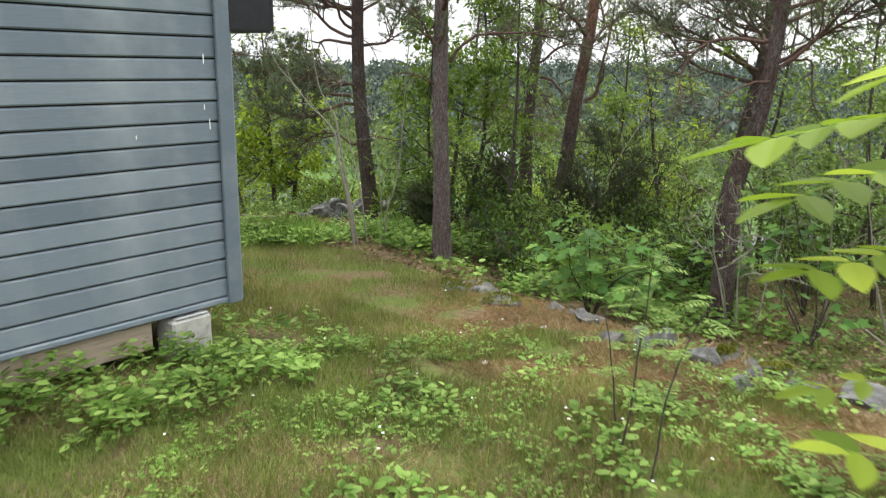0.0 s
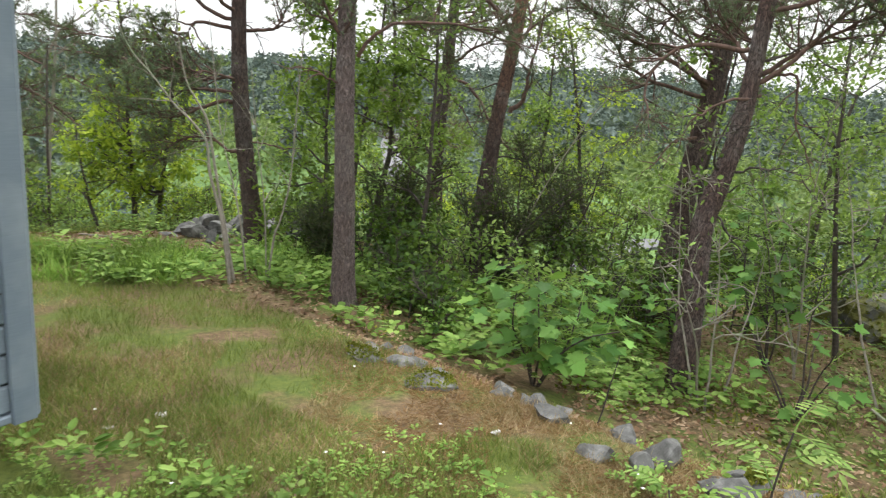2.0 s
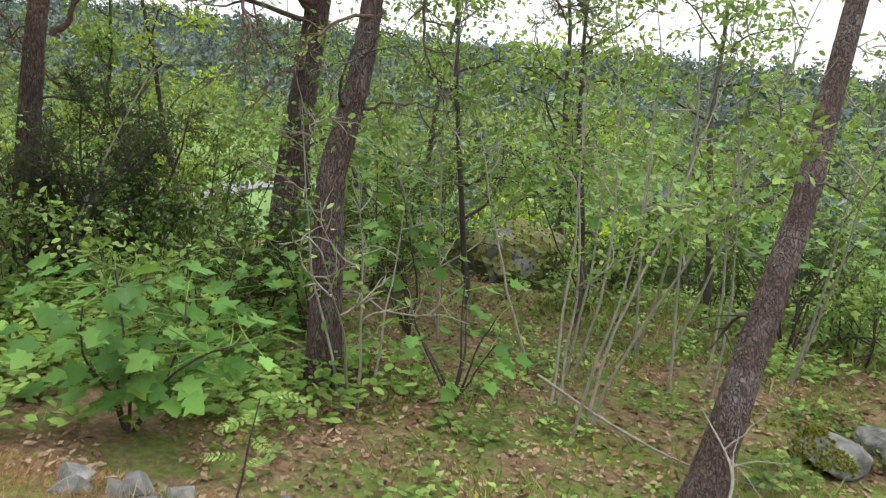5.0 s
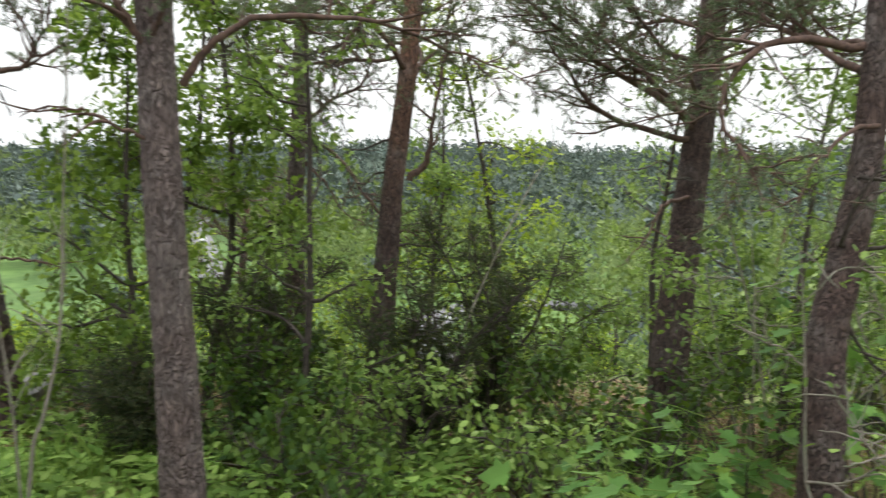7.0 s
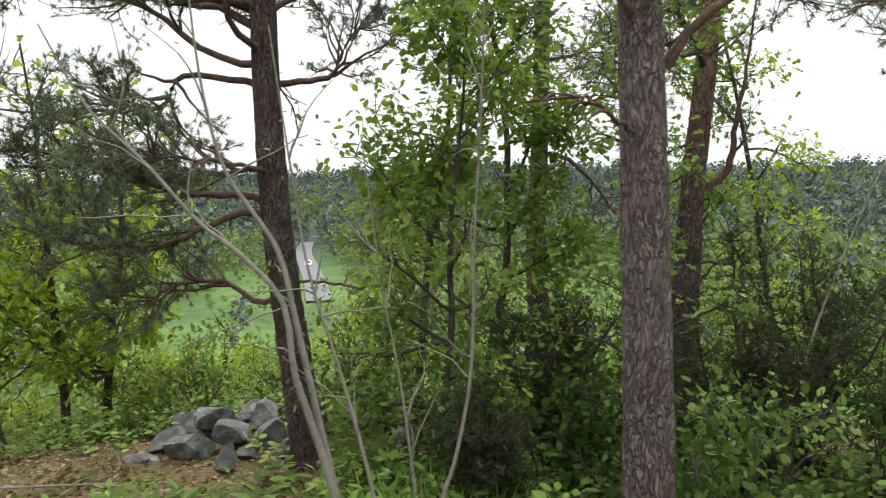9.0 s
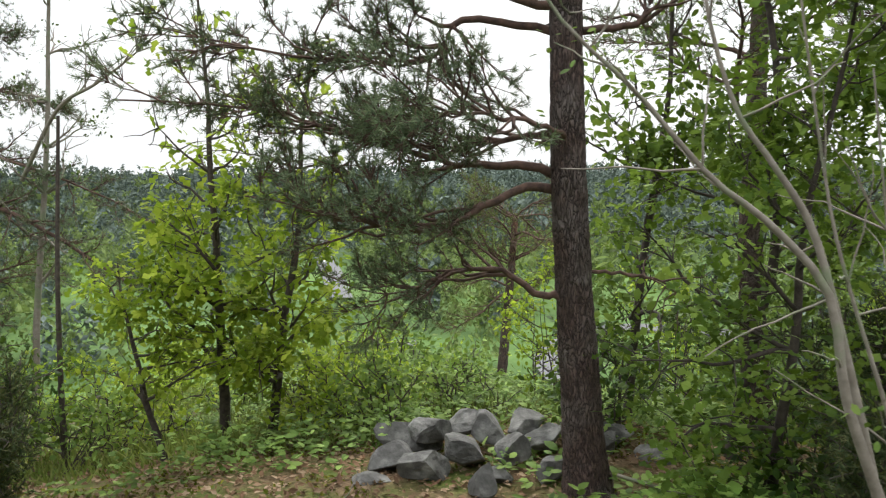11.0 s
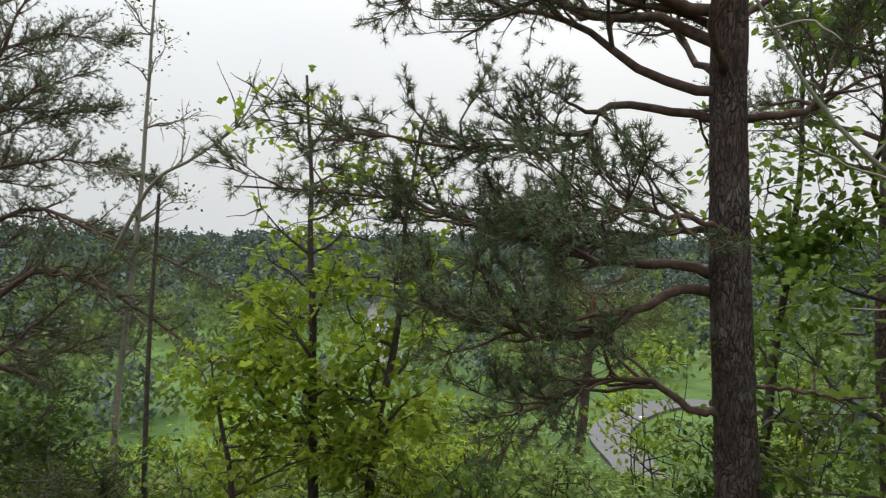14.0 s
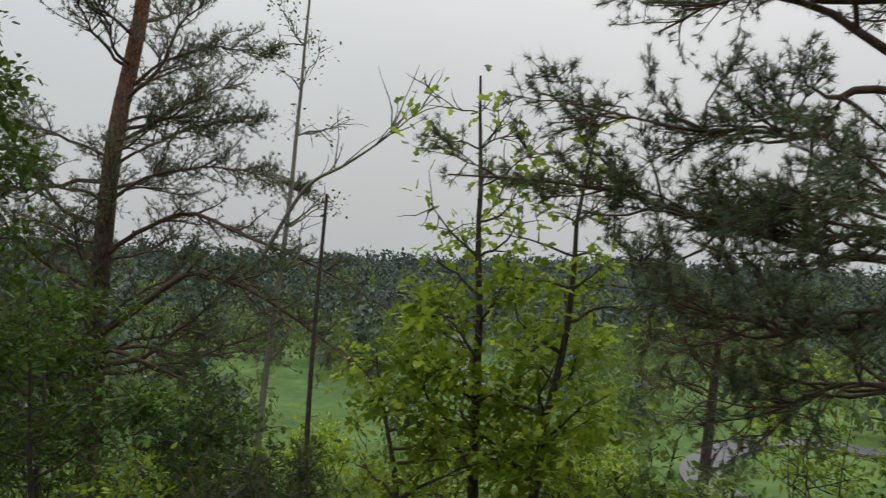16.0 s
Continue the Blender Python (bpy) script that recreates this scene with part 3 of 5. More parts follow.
    box_part("soffit", (0.3, deep + 0.27, 0.02), (-0.15, deep / 2 + 0.115, eave - 0.22), M_BLACK, house, "", 0.002)
    box_part("eave_end", (0.29, 0.025, 0.24), (-0.155, -0.01, eave - 0.1), M_BLACK, house, "black eaves end board", 0.003)
    return house


build_house()


# ---- stones ----
def stone_mesh(seed, size, jag=0.28, fine=4, cut=(0.42, 0.78)):
    """A broken boulder: a sphere cut by flat faces."""
    rng = np.random.default_rng(seed)
    bm = bmesh.new()
    bmesh.ops.create_icosphere(bm, subdivisions=fine, radius=1.0)
    cuts = unit(rng.normal(size=(11, 3)))
    offs = rng.uniform(*cut, 11)
    for vert in bm.verts:
        p = np.array(vert.co)
        for c, o in zip(cuts, offs):
            over = p @ c - o
            if over > 0:
                p = p - c * over * 0.93
        q = Vector(p)
        p = p * (1 + jag * 0.3 * noise.noise(q * 2.3 + Vector((seed, 0, 0))) + jag * 0.16 * noise.noise(q * 7.0 + Vector((0, seed, 0))))
        vert.co = Vector(p * np.array(size))
    me = bpy.data.meshes.new("stone")
    bm.to_mesh(me)
    bm.free()
    me.materials.append(M_STONE)
    return me


def build_stone(x, y, size, seed, turn=0.0, lift=0.25, label="grey broken stone at the lawn's edge", group="stones along the lawn", z=None, name="stone", tip=0.0):
    me = stone_mesh(seed, size, fine=4 if max(size) > 0.12 else 3)
    ob = tagged(new(name, me), label, "stone", group)
    base = ground_z(x, y) if z is None else z
    ob.matrix_basis = pose(x, y, base + size[2] * lift, tip, tip * 0.6, turn)
    return ob


def moss_on(ob, seed, count, low=0.3):
    """Moss cushions on the upper faces of a stone."""
    rng = np.random.default_rng(seed)
    me = ob.data
    co = np.array([v.co for v in me.vertices])
    no = np.array([v.normal for v in me.vertices])
    rot = np.array(ob.matrix_basis.to_3x3())
    up = (no @ rot.T)[:, 2]
    patchy = np.array([noise.noise(Vector(c) * 3.0 + Vector((seed, 0, 0))) for c in co])
    ok = np.where((up > low) & (patchy > -0.3))[0]
    if len(ok) == 0:
        return
    pick = rng.choice(ok, count)
    pos = co[pick] + rng.normal(size=(count, 3)) * 0.004
    geo = Geo()
    way = rng.normal(size=(count, 3)) + no[pick] * 0.45
    scatter(geo, LEAF_OVAL, pos, way, no[pick], rng.uniform(0.012, 0.024, count) * (1.0 if len(co) < 2000 or count < 5000 else 1.6), rng, 0.4)
    part("moss", geo, M_MOSS, ob, "yellow-green moss cover")


EDGE = [  # x, y, sizes, moss
    (1.45, 4.62, (0.15, 0.12, 0.12), 0), (1.78, 4.36, (0.17, 0.12, 0.09), 1), (2.45, 3.75, (0.15, 0.12, 0.1), 0),
    (2.26, 3.62, (0.22, 0.16, 0.09), 0), (1.62, 4.3, (0.15, 0.10, 0.13), 0), (2.02, 4.12, (0.19, 0.12, 0.09), 1), (1.82, 4.02, (0.10, 0.08, 0.08), 0),
    (1.32, 4.52, (0.10, 0.08, 0.09), 0), (1.14, 4.68, (0.12, 0.09, 0.09), 0), (2.62, 3.3, (0.16, 0.12, 0.08), 0), (0.5, 5.62, (0.21, 0.14, 0.10), 1),
    (1.95, 3.78, (0.13, 0.08, 0.09), 0), (1.68, 3.82, (0.10, 0.08, 0.08), 0), (0.1, 6.1, (0.16, 0.11, 0.08), 1), (2.95, 3.05, (0.20, 0.16, 0.10), 1)]
for k, (x, y, size, mossy) in enumerate(EDGE):
    s = build_stone(x, y, size, 20 + k, 37.0 * k, 0.02, "moss-grown grey stone at the lawn's edge" if mossy else "grey broken stone at the lawn's edge", tip=3.0 * ((k * 7) % 5 - 2))
    if mossy:
        moss_on(s, k, 900, 0.75)
rng = np.random.default_rng(5)
for k in range(36):
    s = rng.uniform(-0.9, 4.0)
    x, y = 2.7 - 0.665 * s + rng.normal() * 0.1, 3.5 + 0.746 * s + rng.normal() * 0.12
    w = rng.uniform(0.035, 0.1)
    build_stone(x, y, (w * 1.3, w, w * 0.75), 60 + k, rng.uniform(0, 360), 0.1, "small grey stone in dry needles")
for x, y, w in ((0.72, 4.93, 0.03), (0.28, 4.2, 0.02), (-0.95, 5.2, 0.035), (-1.15, 5.05, 0.03)):
    ob = build_stone(x, y, (w * 1.4, w, w * 0.5), int(x * 100) % 50 + 90, x * 300, 0.4, "small whitish flat stone in the grass")
    ob.data.materials[0] = M_CONCRETE
PILE = [  # the heap beside the pine
    (-1.75, 10.6, -0.01, (0.19, 0.14, 0.12)), (-1.46, 10.72, 0.03, (0.23, 0.17, 0.12)), (-1.49, 10.25, 0.01, (0.11, 0.10, 0.11)), (-1.22, 10.6, 0.04, (0.12, 0.11, 0.12)),
    (-1.06, 10.35, 0.01, (0.17, 0.12, 0.10)), (-1.57, 11.05, 0.08, (0.21, 0.16, 0.12)), (-1.22, 11.05, 0.10, (0.17, 0.14, 0.10)), (-0.92, 10.85, 0.06, (0.20, 0.14, 0.09)),
    (-2.02, 10.6, -0.02, (0.14, 0.11, 0.06)), (-1.9, 10.85, 0.02, (0.2, 0.15, 0.1)), (-1.7, 11.2, 0.06, (0.24, 0.17, 0.11)), (-1.3, 11.3, 0.12, (0.22, 0.16, 0.1)), (-0.95, 11.1, 0.08, (0.2, 0.16, 0.1)), (-0.6, 11.0, 0.02, (0.19, 0.14, 0.1)), (-0.4, 10.9, 0.02, (0.15, 0.12, 0.1)), (-0.56, 10.75, 0.00, (0.16, 0.12, 0.09)), (-0.27, 10.6, -0.01, (0.17, 0.14, 0.09)), (-1.35, 10.4, 0.00, (0.09, 0.07, 0.06))]
for k, (x, y, dz, size) in enumerate(PILE):
    build_stone(x, y, size, 140 + k, 51.0 * k, 0.55, "grey field stone in a heap beside the pine", "stone heap", ground_z(x, y) + dz, tip=5.0 * ((k * 3) % 5 - 2))
boulder = build_stone(6.05, 8.75, (0.85, 0.7, 0.5), 300, 20, 0.3, "large boulder overgrown with yellow-green moss", "boulders", name="boulder")
boulder.data = stone_mesh(301, (0.85, 0.7, 0.5), 0.6, 4, (0.7, 1.0))
boulder.data.materials[0] = M_MOSS_ROCK
moss_on(boulder, 9, 9000, -0.2)
for k, (x, y, size, mossy) in enumerate([(4.55, 4.5, (0.3, 0.22, 0.16), 1), (4.75, 4.1, (0.22, 0.18, 0.14), 0), (5.0, 4.3, (0.25, 0.2, 0.16), 0), (5.05, 3.9, (0.24, 0.2, 0.18), 0), (4.6, 3.75, (0.2, 0.18, 0.15), 0), (5.3, 4.15, (0.25, 0.2, 0.2), 0)]):
    s = build_stone(x, y, size, 320 + k, 70.0 * k, 0.4, "mossy grey stone on the forest floor" if mossy else "grey stone of a low tumbled wall", "tumbled stone wall")
    if mossy:
        moss_on(s, 40 + k, 3000, 0.2)


# ---- trees ----
def side_twigs(geo, tuft_pos, tuft_way, rng, line, r0, start=0.3, count=10, reach=0.5, lift=0.12, per=4, seg=4, clump=False):
    """Twigs off a pine limb, each with tufts towards its end."""
    n = len(line)
    for k in range(count):
        s = start + (1 - start) * ((k + rng.uniform(0, 1)) / count) ** 0.75
        if clump:
            s = start + (1 - start) * (round((s - start) / (1 - start) * 5.4) / 5.4 * 0.93) + rng.uniform(0, 0.07)
        i = max(0, min(n - 2, int(s * (n - 1))))
        d = unit(line[i + 1] - line[i])
        out = unit(np.cross(d, rng.normal(size=3)))
        way = unit(d * 0.75 + out * np.array([1, 1, 0.4]) + np.array([0, 0, lift]))
        ln = reach * (1.15 - 0.6 * s) * rng.uniform(0.6, 1.2)
        tw = wander(rng, line[i], way, ln, 5, 0.22, lift * 0.5)
        tube(geo, tw, np.linspace(r0 * (1 - s) * 0.45 + 0.004, 0.002, len(tw)), seg)
        for j in range(3 if clump else 1, len(tw)):
            for _ in range(per * 2 if clump else per):
                w = unit(unit(tw[j] - tw[j - 1]) + rng.normal(size=3) * 0.6 + np.array([0, 0, 0.3]))
                p = tw[j] + w * rng.uniform(0.03, 0.13)
                tube(geo, np.array([tw[j], p]), np.array([0.0026, 0.0016]), 3)
                tuft_pos.append(p)
                tuft_way.append(w)
    for _ in range(per):
        w = unit(unit(line[-1] - line[-2]) + rng.normal(size=3) * 0.4)
        tuft_pos.append(line[-1] + w * 0.03)
        tuft_way.append(w)


def trunk_mesh(ctrl, r0, r1, rng, flare=0.35, seg=40, rings=150):
    """A plated trunk, flared at the foot."""
    line = curve_through(ctrl, rings)
    h = np.linspace(0, 1, rings)
    rad = r0 + (r1 - r0) * h ** 0.85
    rad = rad * (1 + flare * np.exp(-h * len(ctrl) * 3.2))
    geo = Geo()
    tube(geo, line, rad, seg)
    v = geo.v[0].reshape(rings, seg, 3)
    for i in range(rings):
        for j in range(seg):
            q = Vector(v[i, j])
            cell = noise.voronoi(Vector((q.x * 27, q.y * 27, q.z * 10)) + 0.8 * noise.noise_vector(q * 6.0))[0]
            ridge = min(1.0, (cell[1] - cell[0]) * 2.2)
            amount = (ridge - 0.6) * 0.07 + 0.05 * noise.noise(q * 3.0)
            v[i, j] = line[i] + (v[i, j] - line[i]) * (1 + amount)
    geo.v[0] = v.reshape(-1, 3)
    return geo, line


def pine(base, ctrl, r0, r1, seed, label, limbs=(), auto=8, low=1.6, high=6.0, reach=1.4, bark=None, dead=4, tufts=17, fill=2, seg=40, group="pines on the hilltop", needle_mat=None, toward=None, full=4.2, clump=False):
    """A Scots pine. ctrl: the trunk's line; limbs: own limbs, from the foot; auto: further limbs between low and high."""
    rng = np.random.default_rng(seed)
    tree = thing("pine_tree", base, label, "tree", group)
    b = np.array(base)
    ctrl = [np.array(c) - b for c in ctrl]
    geo, line = trunk_mesh(ctrl, r0, r1, rng, seg=seg)
    part("trunk", geo, bark or M_BARK, tree, "scaly pine trunk", True)
    pos, way = [], []
    for spec, rad, leafy in limbs:
        lim = curve_through([np.array(q) for q in spec], 22) + rng.normal(size=(22, 3)) * 0.006
        g = Geo()
        tube(g, lim, rad * 0.8 * np.linspace(1.0, 0.2, 22) ** 1.15, 8)
        if leafy:
            side_twigs(g, pos, way, rng, lim, rad, 0.28, int(leafy * 1.5), 0.5, 0.09, fill + 1, 4, clump)
        else:
            side_twigs(g, [], [], rng, lim, rad, 0.3, 6, 0.3, 0.0, 0)
        part("branch", g, M_TWIG, tree, "crooked pine limb", True)
    zs = line[:, 2]
    for k in range(auto):
        z = low + (high - low) * ((k + rng.uniform(0.1, 0.9)) / auto) ** 1.7
        i = int(np.argmin(np.abs(zs - z)))
        a = rng.uniform(0, 2 * np.pi) if toward is None or k % 2 else toward + rng.normal() * 0.7
        ln = reach * rng.uniform(0.6, 1.1) * (1 - 0.45 * (z - low) / max(high - low, 0.1))
        lim = wander(rng, line[i], (math.cos(a), math.sin(a), rng.uniform(-0.05, 0.45)), ln, 12, 0.2, 0.03)
        g = Geo()
        rad = 0.009 + 0.01 * ln
        tube(g, lim, np.linspace(rad, 0.005, len(lim)), 6)
        side_twigs(g, pos, way, rng, lim, rad, 0.3, int(9 + 7 * ln), 0.5 * min(1.2, ln), 0.1, fill if z < full else 1)
        part("branch", g, M_TWIG, tree, "", True)
    for k in range(dead):
        z = rng.uniform(0.7, low + 0.9)
        i = int(np.argmin(np.abs(zs - z)))
        a = rng.uniform(0, 2 * np.pi)
        lim = wander(rng, line[i], (math.cos(a), math.sin(a), rng.uniform(-0.3, 0.15)), rng.uniform(0.3, 0.9), 8, 0.28, -0.02)
        g = Geo()
        tube(g, lim, np.linspace(0.012, 0.003, len(lim)), 5)
        side_twigs(g, [], [], rng, lim, 0.008, 0.3, 5, 0.28, -0.05, 0)
        part("branch", g, M_BARK_DARK, tree, "bare dead branch", True)
    # top of the crown
    top = line[-1]
    for k in range(10):
        a = rng.uniform(0, 2 * np.pi)
        lim = wander(rng, top - np.array([0, 0, rng.uniform(0, 1.6)]), (math.cos(a), math.sin(a), 0.5), rng.uniform(0.5, 1.3), 8, 0.2, 0.05)
        g = Geo()
        tube(g, lim, np.linspace(0.02, 0.005, len(lim)), 5)
        side_twigs(g, pos, way, rng, lim, 0.02, 0.2, 8, 0.5, 0.12, 1)
        part("branch", g, M_TWIG, tree, "", True)
    g = Geo()
    needles(g, np.array(pos), np.array(way), rng, tufts)
    part("needles", g, needle_mat or M_NEEDLE, tree, "grey-green pine needles in tufts")
    return tree


def broadleaf(name, base, height, spread, seed, label, leaf=LEAF_OAK, mat=None, size=0.07, leaves=2600, r0=0.035, lean=(0, 0), low=0.3, limbs=12, bark=None, stems=1,
              cat="tree", group="", bare=0.0, up=0.35, bunch=0.07, wiggle=0.06, heavy=0.0, clumpy=1.1):
    """A leafy tree or shrub: stems, limbs with twigs, and leaves in bunches at the twigs."""
    rng = np.random.default_rng(seed)
    tree = thing(name, base, label, cat, group)
    bark, mat = bark or M_BARK_DARK, mat or M_LEAF
    spots = []
    for s in range(stems):
        a = rng.uniform(0, 2 * np.pi)
        out = 0.04 if stems == 1 else rng.uniform(0.05, 0.32)
        h = height * (1 if s == 0 else rng.uniform(0.6, 1.0))
        way = (math.cos(a) * out + lean[0], math.sin(a) * out + lean[1], 1.0)
        line = wander(rng, (math.cos(a) * 0.04 * stems, math.sin(a) * 0.04 * stems, -0.05), way, h, 14, wiggle, 0.05)
        g = Geo()
        tube(g, line, np.linspace(r0, r0 * 0.18, len(line)), 8)
        part("stem" if stems > 1 else "trunk", g, bark, tree, "", True)
        for k in range(max(2, limbs // stems)):
            t = low + (1 - low) * (k + rng.uniform(0, 1)) / max(2, limbs // stems)
            i = min(len(line) - 2, int(t * (len(line) - 1)))
            b = rng.uniform(0, 2 * np.pi)
            ln = spread * rng.uniform(0.55, 1.1) * (1.1 - 0.65 * t)
            lim = wander(rng, line[i], (math.cos(b), math.sin(b), up + rng.uniform(-0.15, 0.3)), ln, 8, 0.2, 0.03)
            g = Geo()
            tube(g, lim, np.linspace(r0 * (1 - t) * 0.55 + 0.004, 0.003, len(lim)), 5)
            twigs = []
            for q in range(6):
                j = rng.integers(2, len(lim) - 1)
                tw = wander(rng, lim[j], unit(lim[j + 1] - lim[j - 1]) + rng.normal(size=3) * 0.8, ln * rng.uniform(0.25, 0.5), 4, 0.2, 0.03)
                twigs.append(Geo() if name == "oak_sapling" else g)
                tube(twigs[-1], tw, np.linspace(0.005, 0.0018, len(tw)), 4)
                if rng.uniform() > bare:
                    spots += [tw[2], tw[3], tw[4], tw[4]]
            if rng.uniform() > bare:
                spots += [lim[-1], lim[-2], lim[-3]]
            limb = part("branch", g, bark, tree, "", True)
            for tg in twigs:
                if tg is not g:
                    part("twig", tg, bark, limb, "", True)
    if spots and leaves:
        spots = np.array(spots)
        odds = np.exp(-heavy * spots[:, 2] / height + rng.normal(size=len(spots)) * clumpy)
        pick = spots[rng.choice(len(spots), leaves, p=odds / odds.sum())]
        off = rng.normal(size=(leaves, 3)) * bunch * np.array([1, 1, 0.7])
        pos = pick + off
        way = unit(off + rng.normal(size=(leaves, 3)) * 0.06) + np.array([0, 0, -0.15])
        g = Geo()
        scatter(g, leaf, pos, way, np.array([[0, 0, 1.0]]), size * rng.uniform(0.6, 1.2, leaves), rng, 0.55)
        part("leaves", g, mat, tree)
    return tree


def conifer_bush(name, base, height, width, seed, label, mat, group="", count=5200):
    """A dense juniper: upright stems, every side shoot set with short needles."""
    rng = np.random.default_rng(seed)
    tree = thing(name, base, label, "shrub", group)
    pos, way = [], []
    for s in range(9):
        a = rng.uniform(0, 2 * np.pi)
        line = wander(rng, (0, 0, -0.05), (math.cos(a) * width * 0.32, math.sin(a) * width * 0.32, 1.0), height * rng.uniform(0.6, 1.0), 12, 0.1, 0.04)
        g = Geo()
        tube(g, line, np.linspace(0.022, 0.004, len(line)), 6)
        stem = part("stem", g, M_BARK_DARK, tree, "", True)
        for k in range(26):
            i = rng.integers(1, len(line) - 1)
            b = rng.uniform(0, 2 * np.pi)
            tw = wander(rng, line[i], (math.cos(b), math.sin(b), 0.5), width * rng.uniform(0.15, 0.38), 4, 0.25, 0.06)
            g = Geo()
            tube(g, tw, np.linspace(0.006, 0.002, len(tw)), 4)
            part("twig", g, M_BARK_DARK, stem, "", True)
            for j in range(1, 5):
                for _ in range(count // 1700):
                    w = unit(tw[j] - tw[j - 1] + rng.normal(size=3) * 0.4 * width * 0.1)
                    pos.append(tw[j] + rng.normal(size=3) * 0.035)
                    way.append(w)
    g = Geo()
    needles(g, np.array(pos), np.array(way), rng, 7, 0.045, 0.004, 0.8)
    part("needles", g, mat, tree, "dense prickly needles")
    return tree


def foot(x, y, sink=0.03):
    return (x, y, ground_z(x, y) - sink)


TA = foot(-0.97, 10.08)
A_X, A_Y = -1.15 - TA[0], 10.0 - TA[1]


def a_limb(*pts):
    """A limb of the heap-side pine, in metres from its trunk at lawn height."""
    return [(A_X + x, A_Y + y, z - TA[2]) for x, y, z in pts]


LIMBS_A = [
    (a_limb((0, 0.05, 1.66), (-0.2, 0.12, 1.7), (-0.47, 0.18, 1.73), (-0.55, 0.2, 1.61), (-0.67, 0.22, 1.53), (-0.91, 0.1, 1.52), (-1.3, 0.0, 1.5), (-1.85, -0.1, 1.6)), 0.028, 22),
    (a_limb((0, 0.05, 2.0), (-0.15, 0.1, 2.12), (-0.5, 0.05, 2.15), (-1.0, -0.1, 2.2), (-1.5, -0.2, 2.1)), 0.03, 22),
    (a_limb((0, 0.05, 0.98), (-0.19, 0.1, 1.03), (-0.43, 0.2, 1.03), (-0.67, 0.3, 1.09), (-1.15, 0.45, 1.24), (-1.4, 0.5, 1.31), (-2.1, 0.55, 1.35)), 0.032, 26),
    (a_limb((0, 0.04, 0.9), (-0.19, 0.05, 0.92), (-0.36, 0.0, 0.86), (-0.55, -0.03, 0.78), (-0.79, -0.05, 0.72), (-0.98, 0.0, 0.78), (-1.15, 0.05, 0.8), (-1.5, 0.1, 0.9)), 0.032, 22),
    (a_limb((0, 0.02, 0.38), (-0.15, 0.05, 0.42), (-0.31, 0.09, 0.52), (-0.53, 0.14, 0.52), (-0.72, 0.18, 0.43), (-0.95, 0.21, 0.38)), 0.026, 15),
    (a_limb((0, 0.06, 1.2), (-0.2, 0.2, 1.17), (-0.55, 0.35, 1.12), (-0.95, 0.5, 1.2)), 0.024, 22),
    (a_limb((0, -0.05, 1.15), (-0.25, -0.2, 1.22), (-0.6, -0.3, 1.25), (-0.95, -0.35, 1.2)), 0.02, 18),
    (a_limb((0.05, 0.05, 1.67), (0.35, 0.0, 1.7), (0.4, 0.0, 1.76), (0.5, 0.0, 1.95), (0.75, 0.1, 2.1)), 0.026, 14),
    (a_limb((0.05, 0, 0.52), (0.3, -0.05, 0.5), (0.5, -0.09, 0.45), (0.56, -0.11, 0.33)), 0.014, 0),
    (a_limb((0.05, 0.05, 2.1), (0.4, 0.2, 2.3), (0.9, 0.3, 2.4), (1.3, 0.4, 2.5)), 0.024, 16)]
pine(TA, [(-0.97, 10.08, TA[2]), (-1.05, 10.04, 0.0), (-1.14, 10.0, 1.0), (-1.16, 10.02, 2.2), (-1.1, 10.1, 4.5), (-1.05, 10.2, 7.5)], 0.112, 0.055, 11,
     "pine with twisting limbs beside the stone heap", LIMBS_A, 20, 2.45, 7.3, 1.9, M_BARK_DEEP, dead=2, toward=3.2, tufts=19, fill=2, clump=True)
TB = foot(-0.02, 7.72)
pine(TB, [(-0.02, 7.72, TB[2]), (-0.03, 7.68, 0.2), (-0.06, 7.68, 1.2), (-0.05, 7.75, 2.4), (0.05, 7.85, 5.0), (0.1, 7.9, 8.5)], 0.098, 0.05, 12,
     "straight pine with thick plated bark", [
         ([(0.0, 0, 2.12), (-0.08, -0.05, 2.2), (-0.25, -0.1, 2.45), (-0.6, -0.1, 2.75)], 0.028, 10),
         ([(0.05, 0, 2.05), (0.15, -0.05, 2.2), (0.35, -0.1, 2.32), (0.8, -0.05, 2.35), (1.3, 0.1, 2.25), (1.8, 0.3, 2.15)], 0.024, 12),
         ([(-0.05, -0.05, 1.83), (-0.18, -0.12, 1.88), (-0.32, -0.18, 1.95), (-0.5, -0.2, 1.93)], 0.013, 0)], 15, 2.5, 8.2, 1.7, dead=1, seg=56, fill=3)
TC = foot(1.28, 11.75)
pine(TC, [(1.28, 11.75, TC[2]), (1.25, 11.9, 0.3), (1.32, 12.0, 1.2), (1.4, 12.1, 2.4), (1.5, 12.2, 5.0), (1.5, 12.2, 8.0)], 0.11, 0.05, 13, "slender dark pine above the slope",
     [([(0.1, 0.2, 2.3), (0.3, 0.2, 2.1), (0.5, 0.2, 1.8), (0.9, 0.2, 1.6)], 0.018, 0)], 17, 2.5, 8.0, 1.7, M_BARK_DEEP, dead=5, tufts=15, fill=3)
TD = foot(1.48, 9.92)
